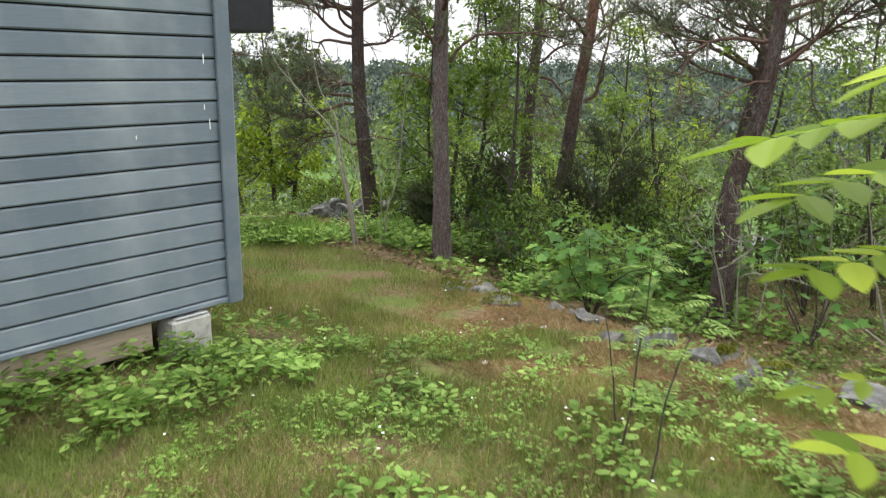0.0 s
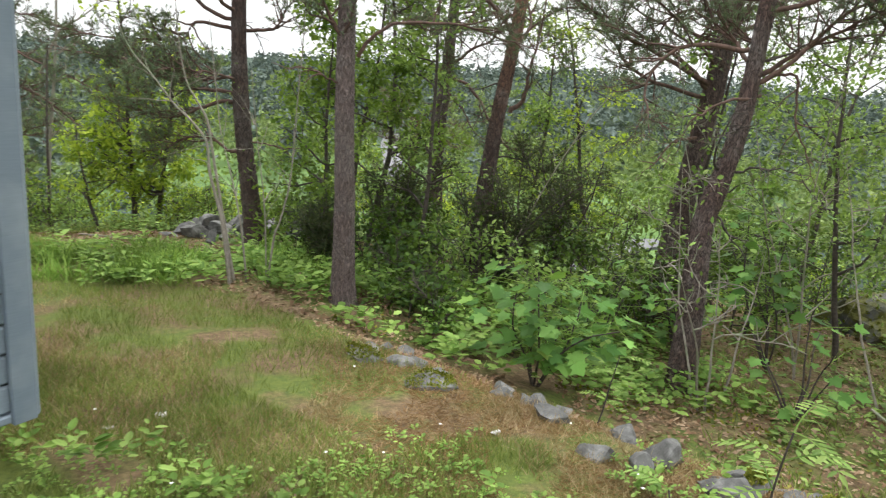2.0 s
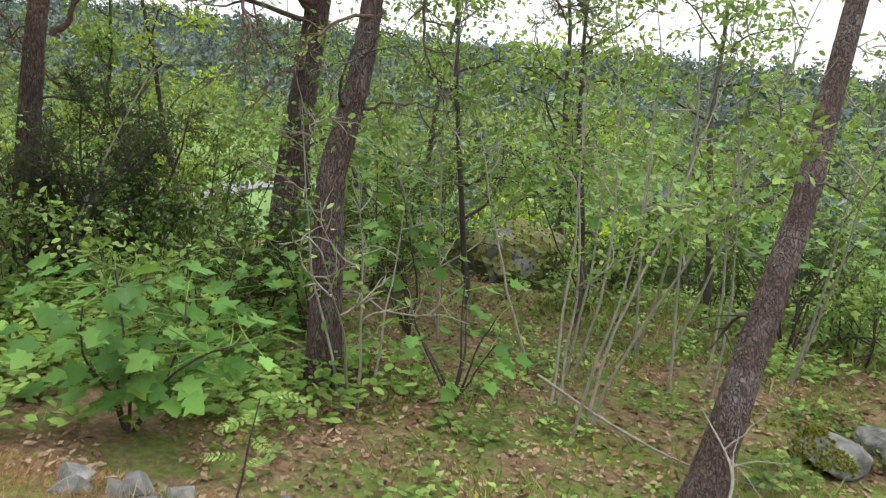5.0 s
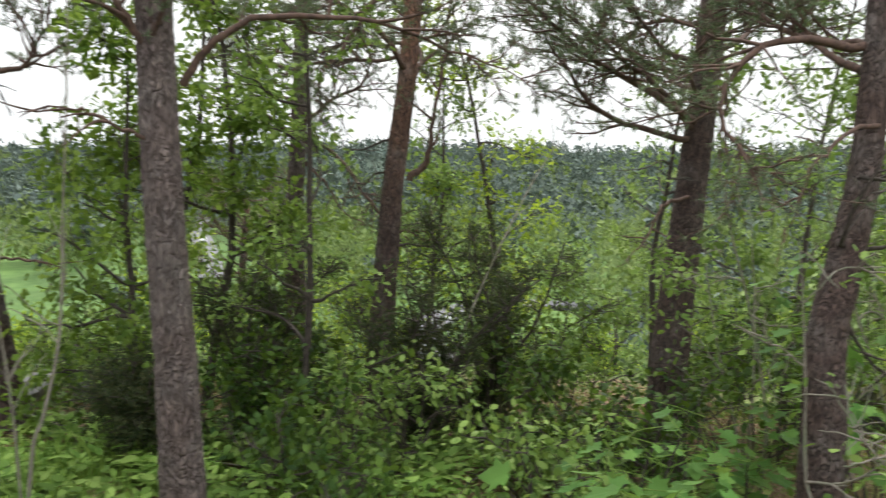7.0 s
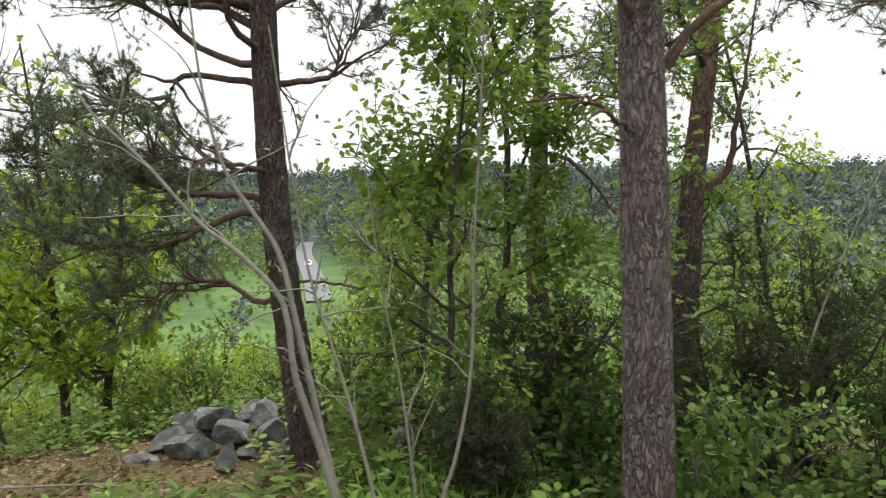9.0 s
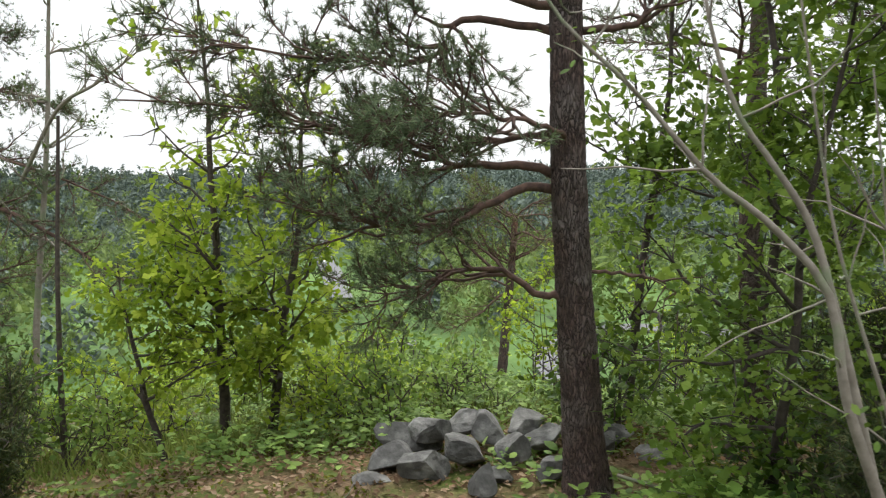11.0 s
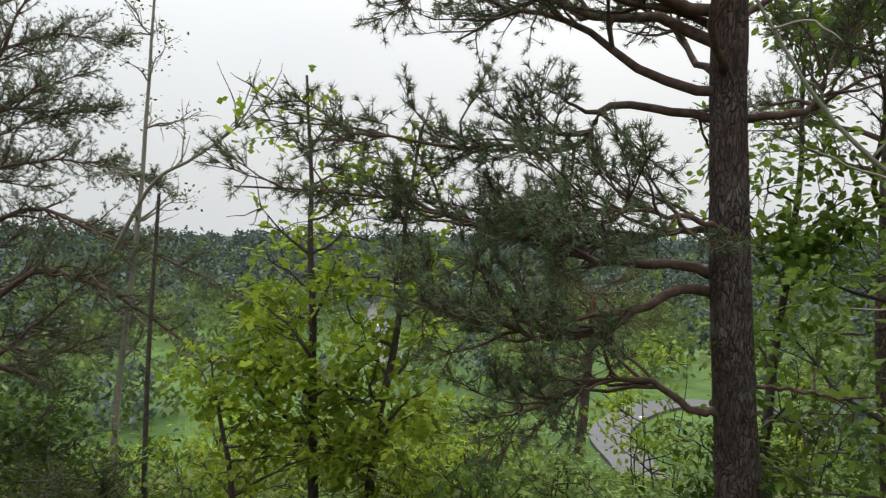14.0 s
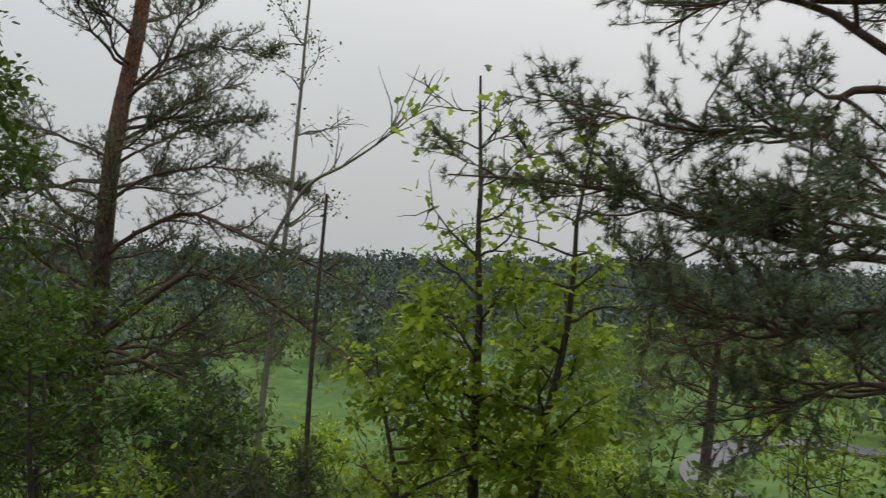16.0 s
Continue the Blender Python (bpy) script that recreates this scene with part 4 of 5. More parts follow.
pine(TD, [(1.48, 9.92, TD[2]), (1.55, 9.97, -0.2), (1.68, 10.1, 0.9), (1.86, 10.2, 2.1), (2.05, 10.3, 4.5), (2.1, 10.3, 8.0)], 0.115, 0.05, 14, "leaning pine with orange-red upper bark",
     [([(0.34, 0.2, 2.0), (0.48, 0.16, 2.15), (0.52, 0.14, 2.5), (0.6, 0.14, 2.9), (0.66, 0.1, 3.5)], 0.04, 4)], 16, 2.7, 8.0, 1.6, M_BARK_RED, 4, 16, 3)
TE = foot(3.28, 8.75)
pine(TE, [(3.28, 8.75, TE[2]), (3.36, 8.81, -0.2), (3.56, 8.93, 0.9), (3.74, 9.02, 2.0), (3.95, 9.1, 4.5), (4.05, 9.1, 8.0)], 0.152, 0.07, 15, "thick pine with rough dark bark",
     [([(0.2, 0.1, 2.0), (-0.1, 0.0, 1.95), (-0.3, -0.1, 1.75), (-0.5, -0.15, 1.6)], 0.02, 0)], 24, 2.4, 7.8, 2.0, M_BARK_DEEP, dead=6, tufts=16, fill=3, toward=3.6)
TG = foot(2.66, 6.85)
pine(TG, [(2.66, 6.85, TG[2]), (2.66, 6.88, 0.0), (2.68, 6.92, 0.39), (2.8, 6.95, 0.79), (2.89, 6.97, 1.17), (2.96, 7.01, 1.75), (3.2, 7.15, 4.5), (3.3, 7.2, 7.5)], 0.105, 0.05, 16,
     "crooked pine with peeling dark bark", [
         ([(0.35, 0.1, 2.35), (0.05, 0.05, 2.3), (-0.15, 0.0, 2.2), (-0.25, 0, 2.1), (-0.45, -0.05, 1.75)], 0.016, 0),
         ([(0.4, 0.15, 2.5), (0.6, 0.1, 2.5), (0.65, 0.1, 2.2), (0.75, 0.05, 1.95), (0.85, 0, 1.7)], 0.018, 0)], 21, 2.4, 7.4, 1.9, M_BARK_DEEP, dead=6, tufts=16, fill=3)
TF = foot(3.5, 4.62)
pine(TF, [(3.5, 4.62, TF[2]), (3.75, 4.68, -0.29), (4.02, 4.74, 0.26), (4.23, 4.79, 0.69), (4.45, 4.88, 1.23), (5.1, 5.1, 3.2), (5.5, 5.2, 6.0)], 0.095, 0.045, 17,
     "leaning pine on the forest floor", (), 9, 3.4, 6.6, 1.5, M_BARK_DEEP, dead=4, tufts=13)
TK = foot(-6.72, 15.6)
pine(TK, [(-6.72, 15.6, TK[2]), (-6.72, 15.6, -1.0), (-6.6, 15.58, 1.8), (-6.32, 15.54, 3.6), (-6.1, 15.5, 6.0), (-6.1, 15.5, 8.0)], 0.13, 0.05, 18,
     "tall thin-crowned pine with reddish bark", [
         ([(0.05, 0, 2.9), (0.5, -0.2, 3.2), (1.1, -0.5, 3.4), (1.7, -0.8, 3.2), (2.5, -1.0, 2.9), (3.4, -1.1, 2.4)], 0.04, 22),
         ([(0.02, 0, 2.05), (0.57, -0.4, 2.4), (1.15, -0.7, 2.78), (1.58, -0.9, 2.74), (2.0, -1.1, 2.6), (2.53, -1.4, 2.3), (2.96, -1.6, 2.02), (3.37, -1.8, 1.87)], 0.052, 26),
         ([(0.05, 0, 1.98), (0.7, -0.4, 1.85), (1.22, -0.6, 1.66), (1.6, -0.7, 1.4)], 0.035, 10),
         ([(0.1, 0, 3.5), (0.5, -0.2, 3.75), (1.1, -0.3, 3.9), (1.7, -0.5, 3.85), (2.3, -0.6, 3.7)], 0.026, 26),
         ([(0.1, 0, 3.9), (0.5, 0.2, 4.2), (1.0, 0.3, 4.45), (1.6, 0.2, 4.5)], 0.024, 24),
         ([(0.1, 0, 4.0), (-0.4, -0.3, 4.2), (-0.9, -0.5, 4.3), (-1.5, -0.7, 4.2)], 0.024, 22),
         ([(0.15, 0, 4.6), (0.6, -0.1, 5.0), (1.2, -0.2, 5.2), (1.9, -0.3, 5.1)], 0.03, 18)], 54, 1.6, 9.5, 2.1, M_BARK_TWO, 16, 17, 3, full=5.5)
TR = foot(1.4, 19.0)
pine(TR, [(1.4, 19.0, TR[2]), (1.4, 18.9, -3.0), (1.6, 19.0, -1.2), (1.75, 19.1, 0.2)], 0.13, 0.05, 19, "red-barked pine lower on the slope", (), 14, 1.5, 6.0, 1.6, M_BARK_RED, 3, 14, 3, 24, needle_mat=M_NEEDLE_WARM)

# bare pole and thin grey tree on the slope
TL = foot(-4.82, 14.6)
thin = broadleaf("birch_tree", TL, 6.2, 0.9, 31, "thin grey tree with half-bare twigs", LEAF_OVAL, M_LEAF_DARK, 0.04, 700, 0.04, (0.0, 0.0), 0.35, 26, M_BARK_PALE, bare=0.5, wiggle=0.02)
g = Geo()
rng = np.random.default_rng(77)
lim = curve_through([(0.05, -0.04, 2.73), (0.47, -0.38, 3.37), (0.85, -0.65, 3.58), (1.2, -0.92, 3.79), (1.67, -1.36, 4.13)], 24)
tube(g, lim, np.linspace(0.022, 0.003, 24), 6)
for k in range(13):
    i = rng.integers(5, 22)
    tw = wander(rng, lim[i], unit(lim[i + 1] - lim[i]) + rng.normal(size=3) * 0.35 + np.array([0, 0, 0.3]), rng.uniform(0.3, 0.75), 6, 0.12, 0.03)
    tube(g, tw, np.linspace(0.008, 0.002, len(tw)), 4)
part("branch", g, M_BARK_PALE, thin, "bare forked branch", True)
snag = thing("tree_snag", foot(-4.09, 12.71), "dead bare pole of a tree", "tree")
g = Geo()
tube(g, curve_through([(0, 0, 0), (0.02, 0, 1.4), (0.09, 0, 2.75)], 14), np.linspace(0.024, 0.012, 14), 8)
part("trunk", g, M_BARK_DARK, snag, "", True)

# ---- oaks, shrubs and saplings ----
for k, (x, y, h, sp, lv, r) in enumerate([(-2.86, 12.55, 3.45, 0.95, 1700, 0.045), (-2.58, 12.35, 3.1, 0.85, 1500, 0.042)]):
    broadleaf("oak_sapling", foot(x, y), h, sp, 200 + k, "young oak with yellow-green leaves and dark stem", LEAF_OAK, M_LEAF_YELLOW, 0.1, int(lv * 1.0), r, (0.02, 0), 0.2, 24, M_BARK_DARK, group="young oaks", bare=0.3, wiggle=0.055, heavy=4.4, bunch=0.075, clumpy=1.5)
broadleaf("oak_sapling", foot(-3.3, 12.3), 1.6, 0.8, 203, "low twisted young oak with yellow-green leaves", LEAF_OAK, M_LEAF_YELLOW, 0.08, 600, 0.03, (-0.2, 0), 0.3, 10, M_BARK_DARK, group="young oaks")
LEAFY = [  # x, y, height, spread, leaves, material, leaf size, stem radius
    (-0.25, 9.65, 2.7, 0.85, 2000, M_LEAF_OAK, 0.1, 0.03), (0.3, 10.7, 4.6, 1.15, 3300, M_LEAF_OAK, 0.1, 0.04), (0.82, 9.2, 4.2, 0.8, 1300, M_LEAF, 0.075, 0.028), (0.0, 11.6, 4.2, 1.2, 1900, M_LEAF_OAK, 0.1, 0.04),
    (3.1, 10.9, 3.9, 1.2, 1500, M_LEAF_YELLOW, 0.085, 0.04), (4.5, 10.4, 3.7, 1.2, 1500, M_LEAF, 0.085, 0.04), (2.5, 11.6, 3.4, 1.1, 1300, M_LEAF, 0.085, 0.035),
    (5.6, 9.8, 4.2, 1.4, 1600, M_LEAF, 0.085, 0.04), (6.9, 8.6, 4.4, 1.4, 1600, M_LEAF_YELLOW, 0.085, 0.045), (6.6, 6.6, 4.2, 1.3, 1400, M_LEAF, 0.085, 0.04),
    (7.4, 5.2, 4.4, 1.4, 1400, M_LEAF, 0.085, 0.04), (5.2, 6.9, 3.9, 1.1, 1700, M_LEAF, 0.075, 0.03), (4.6, 7.7, 4.0, 1.1, 1800, M_LEAF, 0.075, 0.03),
    (-5.75, 12.3, 2.0, 1.0, 2400, M_LEAF_DARK, 0.07, 0.03), (-6.3, 13.4, 2.2, 1.3, 3200, M_LEAF_DARK, 0.075, 0.03), (-6.75, 12.9, 4.6, 1.0, 2200, M_LEAF_DARK, 0.095, 0.035), (-4.6, 12.6, 1.3, 0.8, 1500, M_LEAF_DARK, 0.075, 0.02)]
for k, (x, y, h, sp, lv, mat, size, r) in enumerate(LEAFY):
    lab = {M_LEAF_OAK: "slender oak with mid-green lobed leaves", M_LEAF: "slender broad-leaved tree with fresh green leaves", M_LEAF_DARK: "leafy young tree with deep green leaves", M_LEAF_YELLOW: "slender oak with bright yellow-green leaves"}[mat]
    broadleaf("broadleaf_tree", foot(x, y), h + (0.3 if x > 2 else 0.0), sp, 230 + k, lab, LEAF_OVAL if k % 4 == 3 else LEAF_OAK, mat, size * 0.82, int(lv * 1.2), r, ((k * 13 % 7 - 3) * 0.03, (k * 5 % 7 - 3) * 0.03), 0.22, 16, M_BARK_DARK, group="thin broad-leaved trees", bare=0.2, bunch=0.085)
# thin saplings on the forest floor
for k, (x, y, h, n) in enumerate([(3.52, 5.62, 3.0, 5), (2.75, 6.52, 1.9, 4), (4.1, 6.2, 3.2, 3), (4.55, 5.4, 3.3, 3), (3.9, 7.1, 3.0, 2), (5.4, 5.3, 3.4, 3), (4.9, 6.0, 3.4, 3), (3.4, 7.9, 2.8, 3)]):
    broadleaf("hazel_shrub", foot(x, y), h, 0.75, 260 + k, "thin many-stemmed shrub with sparse green leaves", LEAF_OVAL, M_LEAF, 0.055, 750 if k != 1 else 160, 0.011, (0.02, 0.02), 0.4, 14, M_BARK_PALE, n, "shrub", "shrubs on the forest floor", 0.2)
SHRUBS = [(0.6, 8.3, 1.0), (1.2, 8.6, 1.3), (1.0, 9.5, 1.5), (2.3, 8.9, 1.5), (2.0, 8.0, 1.1), (2.9, 8.3, 1.3), (0.4, 9.3, 1.2), (2.7, 9.9, 1.6), (3.0, 9.0, 1.2), (1.9, 10.9, 1.7), (0.8, 10.5, 1.4), (-0.1, 9.6, 0.9),
          (-0.3, 11.3, 1.2), (3.3, 10.0, 1.8), (4.3, 9.4, 1.6), (0.7, 7.6, 0.7), (1.6, 7.4, 0.9), (4.0, 8.6, 1.4), (5.0, 9.0, 1.7), (2.2, 12.4, 2.2), (0.9, 12.6, 2.0), (3.5, 11.8, 2.2), (5.2, 11.0, 2.4), (6.3, 9.9, 2.2),
          (-1.7, 12.2, 0.9), (-3.6, 13.3, 1.6), (-1.9, 13.6, 1.7), (-6.0, 13.9, 1.8), (0.3, 13.8, 2.3), (2.0, 14.2, 2.8), (4.2, 13.2, 3.0), (6.4, 11.6, 3.2), (7.7, 9.6, 3.0), (7.9, 7.0, 2.8), (8.2, 4.4, 2.8), (6.6, 3.6, 2.0), (-3.0, 15.0, 1.9), (-4.6, 13.0, 1.0), (-5.0, 12.2, 0.9), (-3.9, 12.7, 0.8), (-2.2, 12.7, 0.7), (7.0, 6.0, 1.5), (7.5, 7.8, 1.8), (6.3, 5.2, 1.1), (6.9, 4.5, 1.4), (8.6, 6.0, 2.0), (9.2, 8.2, 2.2), (8.4, 3.0, 1.8), (-0.9, 12.6, 0.6), (-1.3, 13.9, 0.7), (6.4, 7.6, 0.9), (7.2, 8.6, 1.0), (6.0, 8.4, 0.8), (8.0, 7.9, 1.1), (7.1, 6.9, 0.9), (8.0, 5.6, 1.0)]
for k, (x, y, h) in enumerate(SHRUBS):
    if y < 9.8:
        h *= 0.72
    else:
        h = max(0.5, min(h, 1.1 - math.hypot(x + 1.0, y - 6.0) * (0.2 if x < 0 else 0.12) - ground_z(x, y)))
    mat = (M_LEAF_DARK, M_LEAF, M_LEAF, M_LEAF_YELLOW)[(k * 7) % 4] if y > 10 else (M_LEAF_DARK, M_LEAF, M_LEAF_DARK)[k % 3]
    if -5.2 < x < 0.5 and y > 12:
        mat = M_LEAF_YELLOW if k % 3 else M_LEAF
    lab = {M_LEAF: "bushy shrub with fresh green leaves", M_LEAF_DARK: "dense shrub with deep green leaves", M_LEAF_YELLOW: "bushy shrub with yellow-green leaves"}[mat]
    broadleaf("shrub", foot(x, y), h, 0.45 + 0.25 * h, 300 + k, lab, LEAF_OVAL, mat, 0.062, int(480 + 460 * h), 0.011, (0, 0), 0.15, 16, M_BARK_DARK, 4, "shrub", "undergrowth on the slope", 0.0, 0.45)
for x, y, h, w, s in ((1.72, 9.45, 1.9, 0.75, 1), (2.25, 9.7, 2.1, 0.8, 2), (-5.4, 14.4, 1.9, 1.2, 3), (-4.1, 10.9, 1.0, 0.8, 4), (0.6, 10.0, 1.6, 0.7, 5), (-0.2, 9.0, 0.8, 0.6, 6)):
    conifer_bush("juniper", foot(x, y), h, w, 400 + s, "dark bushy juniper with prickly needles", M_JUNIPER, "junipers")

# bare leaning stems beside the heap-side pine
STEMS = [[(-0.98, 8.0, -0.6), (-1.05, 8.06, 0.0), (-1.12, 8.12, 0.27), (-1.17, 8.15, 0.45), (-1.2, 8.19, 0.7), (-1.35, 8.24, 0.88), (-1.48, 8.29, 0.99), (-1.66, 8.36, 1.21), (-1.85, 8.43, 1.41), (-2.0, 8.5, 1.7)],
         [(-0.95, 8.05, -0.6), (-1.06, 8.12, 0.1), (-1.15, 8.2, 0.6), (-1.2, 8.26, 0.86), (-1.29, 8.3, 1.02), (-1.39, 8.35, 1.2), (-1.46, 8.41, 1.57), (-1.5, 8.45, 2.2)],
         [(-0.85, 8.08, -0.6), (-0.9, 8.12, -0.06), (-0.94, 8.16, 0.16), (-1.0, 8.21, 0.42), (-1.09, 8.27, 0.76), (-1.13, 8.32, 1.05), (-1.2, 8.4, 1.7)],
         [(-0.68, 8.15, -0.6), (-0.63, 8.16, -0.11), (-0.58, 8.16, 0.04), (-0.51, 8.18, 0.33), (-0.48, 8.21, 0.62), (-0.47, 8.23, 0.85), (-0.42, 8.25, 1.5), (-0.38, 8.3, 2.3)],
         [(-0.7, 8.25, -0.6), (-0.71, 8.27, -0.15), (-0.72, 8.3, 0.01), (-0.74, 8.33, 0.25), (-0.77, 8.37, 0.49), (-0.8, 8.4, 0.69), (-0.86, 8.45, 1.3)]]
for k, line in enumerate(STEMS):
    rng = np.random.default_rng(500 + k)
    x, y, z = line[0]
    z = ground_z(x, y) - 0.03
    shrub = thing("bare_stem", (x, y, z), "pale leaning thin stem with few leaves", "shrub", "bare stems beside the pine")
    pts = curve_through([(a - x, b - y, max(c - z, 0.0) if i else 0.0) for i, (a, b, c) in enumerate(line)], 26)
    g = Geo()
    tube(g, pts, np.linspace((0.017, 0.015, 0.009, 0.01, 0.007)[k], 0.003, 26), 8)
    part("stem", g, M_BARK_PALE, shrub, "", True)
    spots = []
    for q in range(9):
        i = rng.integers(8, 25)
        tw = wander(rng, pts[i], unit(pts[min(i + 1, 25)] - pts[i - 1]) + rng.normal(size=3) * 0.7, rng.uniform(0.18, 0.42), 7, 0.16, 0.02)
        g = Geo()
        tube(g, tw, np.linspace(0.004, 0.0015, len(tw)), 4)
        part("twig", g, M_BARK_PALE, shrub, "", True)
        spots += [tw[-1], tw[-2], tw[-3]]
    spots = np.array(spots)
    pick = spots[rng.integers(0, len(spots), 34)]
    off = rng.normal(size=(34, 3)) * 0.05
    g = Geo()
    scatter(g, LEAF_OVAL, pick + off, off + np.array([0, 0, -0.02]), np.array([[0, 0, 1.0]]), rng.uniform(0.02, 0.036, 34), rng)
    part("leaves", g, M_LEAF, shrub)


def pinnate(geo_leaf, geo_stalk, start, way, length, rng, pairs=6, size=0.05, sag=-0.08, leaf=LEAF_SLIM):
    """One feathered leaf: a stalk with pairs of narrow leaflets."""
    line = wander(rng, start, way, length, 8, 0.05, sag)
    tube(geo_stalk, line, np.linspace(0.0022, 0.001, len(line)), 4)
    pos, ways = [], []
    for k in range(pairs):
        s = 0.28 + 0.68 * k / (pairs - 1)
        i = min(7, int(s * 8))
        d = unit(line[i + 1] - line[i])
        side = unit(np.cross(d, (0, 0, 1)))
        for q in (-1, 1):
            pos.append(line[i] + (line[i + 1] - line[i]) * (s * 8 - i))
            ways.append(unit(side * q + d * 0.45 + np.array([0, 0, -0.12])))
    pos.append(line[-1])
    ways.append(unit(line[-1] - line[-2]))
    scatter(geo_leaf, leaf, np.array(pos), np.array(ways), np.array([[0, 0, 1.0]]), size * rng.uniform(0.85, 1.15, len(pos)), rng, 0.18)


def rowan(base, height, seed, label, fronds, size=0.055, spread=0.24, lean=(0, 0), low=0.35, name="rowan_sapling"):
    rng = np.random.default_rng(seed)
    tree = thing(name, base, label, "sapling", "rowan saplings")
    line = wander(rng, (0, 0, -0.03), (lean[0], lean[1], 1), height, 12, 0.07, 0.03)
    g = Geo()
    tube(g, line, np.linspace(0.0055, 0.0022, len(line)), 6)
    part("stem", g, M_BARK_DARK, tree, "", True)
    gl, gs = Geo(), Geo()
    for k in range(fronds):
        s = low + (1 - low) * (k + 0.5) / fronds
        i = min(len(line) - 1, int(s * len(line)))
        a = k * 2.4 + rng.uniform(-0.4, 0.4)
        pinnate(gl, gs, line[i], (math.cos(a), math.sin(a), 0.35), spread * rng.uniform(0.8, 1.2), rng, 6, size)
    part("stalk", gs, M_HERB, tree)
    part("leaves", gl, M_LEAF_PALE, tree, "pale green feathered leaves")
    return tree


rowan(foot(0.82, 2.95), 0.98, 601, "young rowan with pale feathered leaves", 17, 0.037, 0.15)
rowan(foot(0.88, 2.68), 0.86, 602, "low rowan sapling with pale leaves at the lawn's edge", 13, 0.037, 0.15)
rowan(foot(0.84, 3.12), 0.7, 603, "small rowan sapling among grass", 7, 0.036, 0.13)
rowan(foot(1.35, 5.2), 0.5, 604, "small rowan sapling among grass", 6, 0.036, 0.13)
near = rowan(foot(0.92, 1.0), 1.5, 605, "rowan sapling with bright yellow-green leaves beside the path", 5, 0.06, 0.2, (0.0, 0.05), 0.6)
g, gs, rng = Geo(), Geo(), np.random.default_rng(606)
for start, way, ln, size in (((-0.12, -0.1, 1.5), (-1, 0.0, 0.05), 0.34, 0.1), ((-0.08, -0.05, 1.3), (-1, 0.1, 0.12), 0.3, 0.08), ((0.0, 0.1, 1.42), (-1, -0.25, 0.1), 0.4, 0.09), ((-0.05, -0.12, 1.62), (-1, 0.1, 0.02), 0.3, 0.085), ((0.0, -0.06, 1.12), (-1, 0.25, 0.1), 0.32, 0.055), ((0.02, -0.15, 1.05), (-1, -0.1, 0.0), 0.36, 0.075)):
    tube(gs, np.array([(0, 0, start[2] - 0.12), start]), [0.004, 0.003], 5)
    pinnate(g, gs, start, way, ln, rng, 5, size * 1.1, -0.05, LEAF_BROAD)
part("stalk", gs, M_HERB, near)
part("leaves", g, M_LEAF_YELLOW, near, "large yellow-green feathered leaves")


def maple(base, height, spread, seed, leaves, label, size=0.13):
    rng = np.random.default_rng(seed)
    tree = thing("maple_sapling", base, label, "sapling", "maple saplings")
    gl = Geo()
    pos, ways = [], []
    for s in range(6):
        a = rng.uniform(0, 2 * np.pi)
        line = wander(rng, (0, 0, -0.03), (math.cos(a) * 0.45, math.sin(a) * 0.45, 1), height * rng.uniform(0.6, 1.0), 9, 0.1, 0.03)
        g = Geo()
        tube(g, line, np.linspace(0.01, 0.004, len(line)), 6)
        part("stem", g, M_BARK_DARK, tree, "", True)
        g = Geo()
        for k in range(leaves // 6):
            i = rng.integers(3 if height < 1.2 else 5, len(line))
            b = rng.uniform(0, 2 * np.pi)
            st = wander(rng, line[i], (math.cos(b), math.sin(b), 0.35), spread * rng.uniform(0.3, 1.0), 4, 0.1, -0.03)
            tube(g, st, np.linspace(0.003, 0.0015, len(st)), 4)
            pos.append(st[-1])
            ways.append((math.cos(b), math.sin(b), -0.35))
        part("stalk", g, M_HERB, tree)
    n = len(pos)
    scatter(gl, LEAF_MAPLE, np.array(pos), np.array(ways), np.array([[0, 0, 1.0]]), size * rng.uniform(0.6, 1.15, n), rng, 0.3)
    part("leaves", gl, M_MAPLE, tree, "broad lobed maple leaves")
    return tree


maple(foot(1.32, 6.38), 0.98, 0.34, 620, 170, "bushy maple sapling with broad green leaves")
maple(foot(2.15, 7.5), 0.9, 0.32, 622, 90, "maple sapling with broad green leaves", 0.11)
maple(foot(3.05, 7.75), 1.0, 0.35, 624, 90, "maple sapling with broad green leaves", 0.11)
maple(foot(3.75, 7.4), 1.6, 0.5, 626, 120, "tall maple sapling with broad green leaves", 0.12)
maple(foot(5.6, 7.2), 2.4, 0.55, 627, 150, "tall maple sapling with broad green leaves", 0.12)
maple(foot(6.2, 5.6), 2.3, 0.5, 628, 110, "tall maple sapling with broad green leaves", 0.12)
maple(foot(3.2, 6.2), 0.9, 0.3, 625, 40, "sparse maple sapling beside the crooked pine", 0.1)

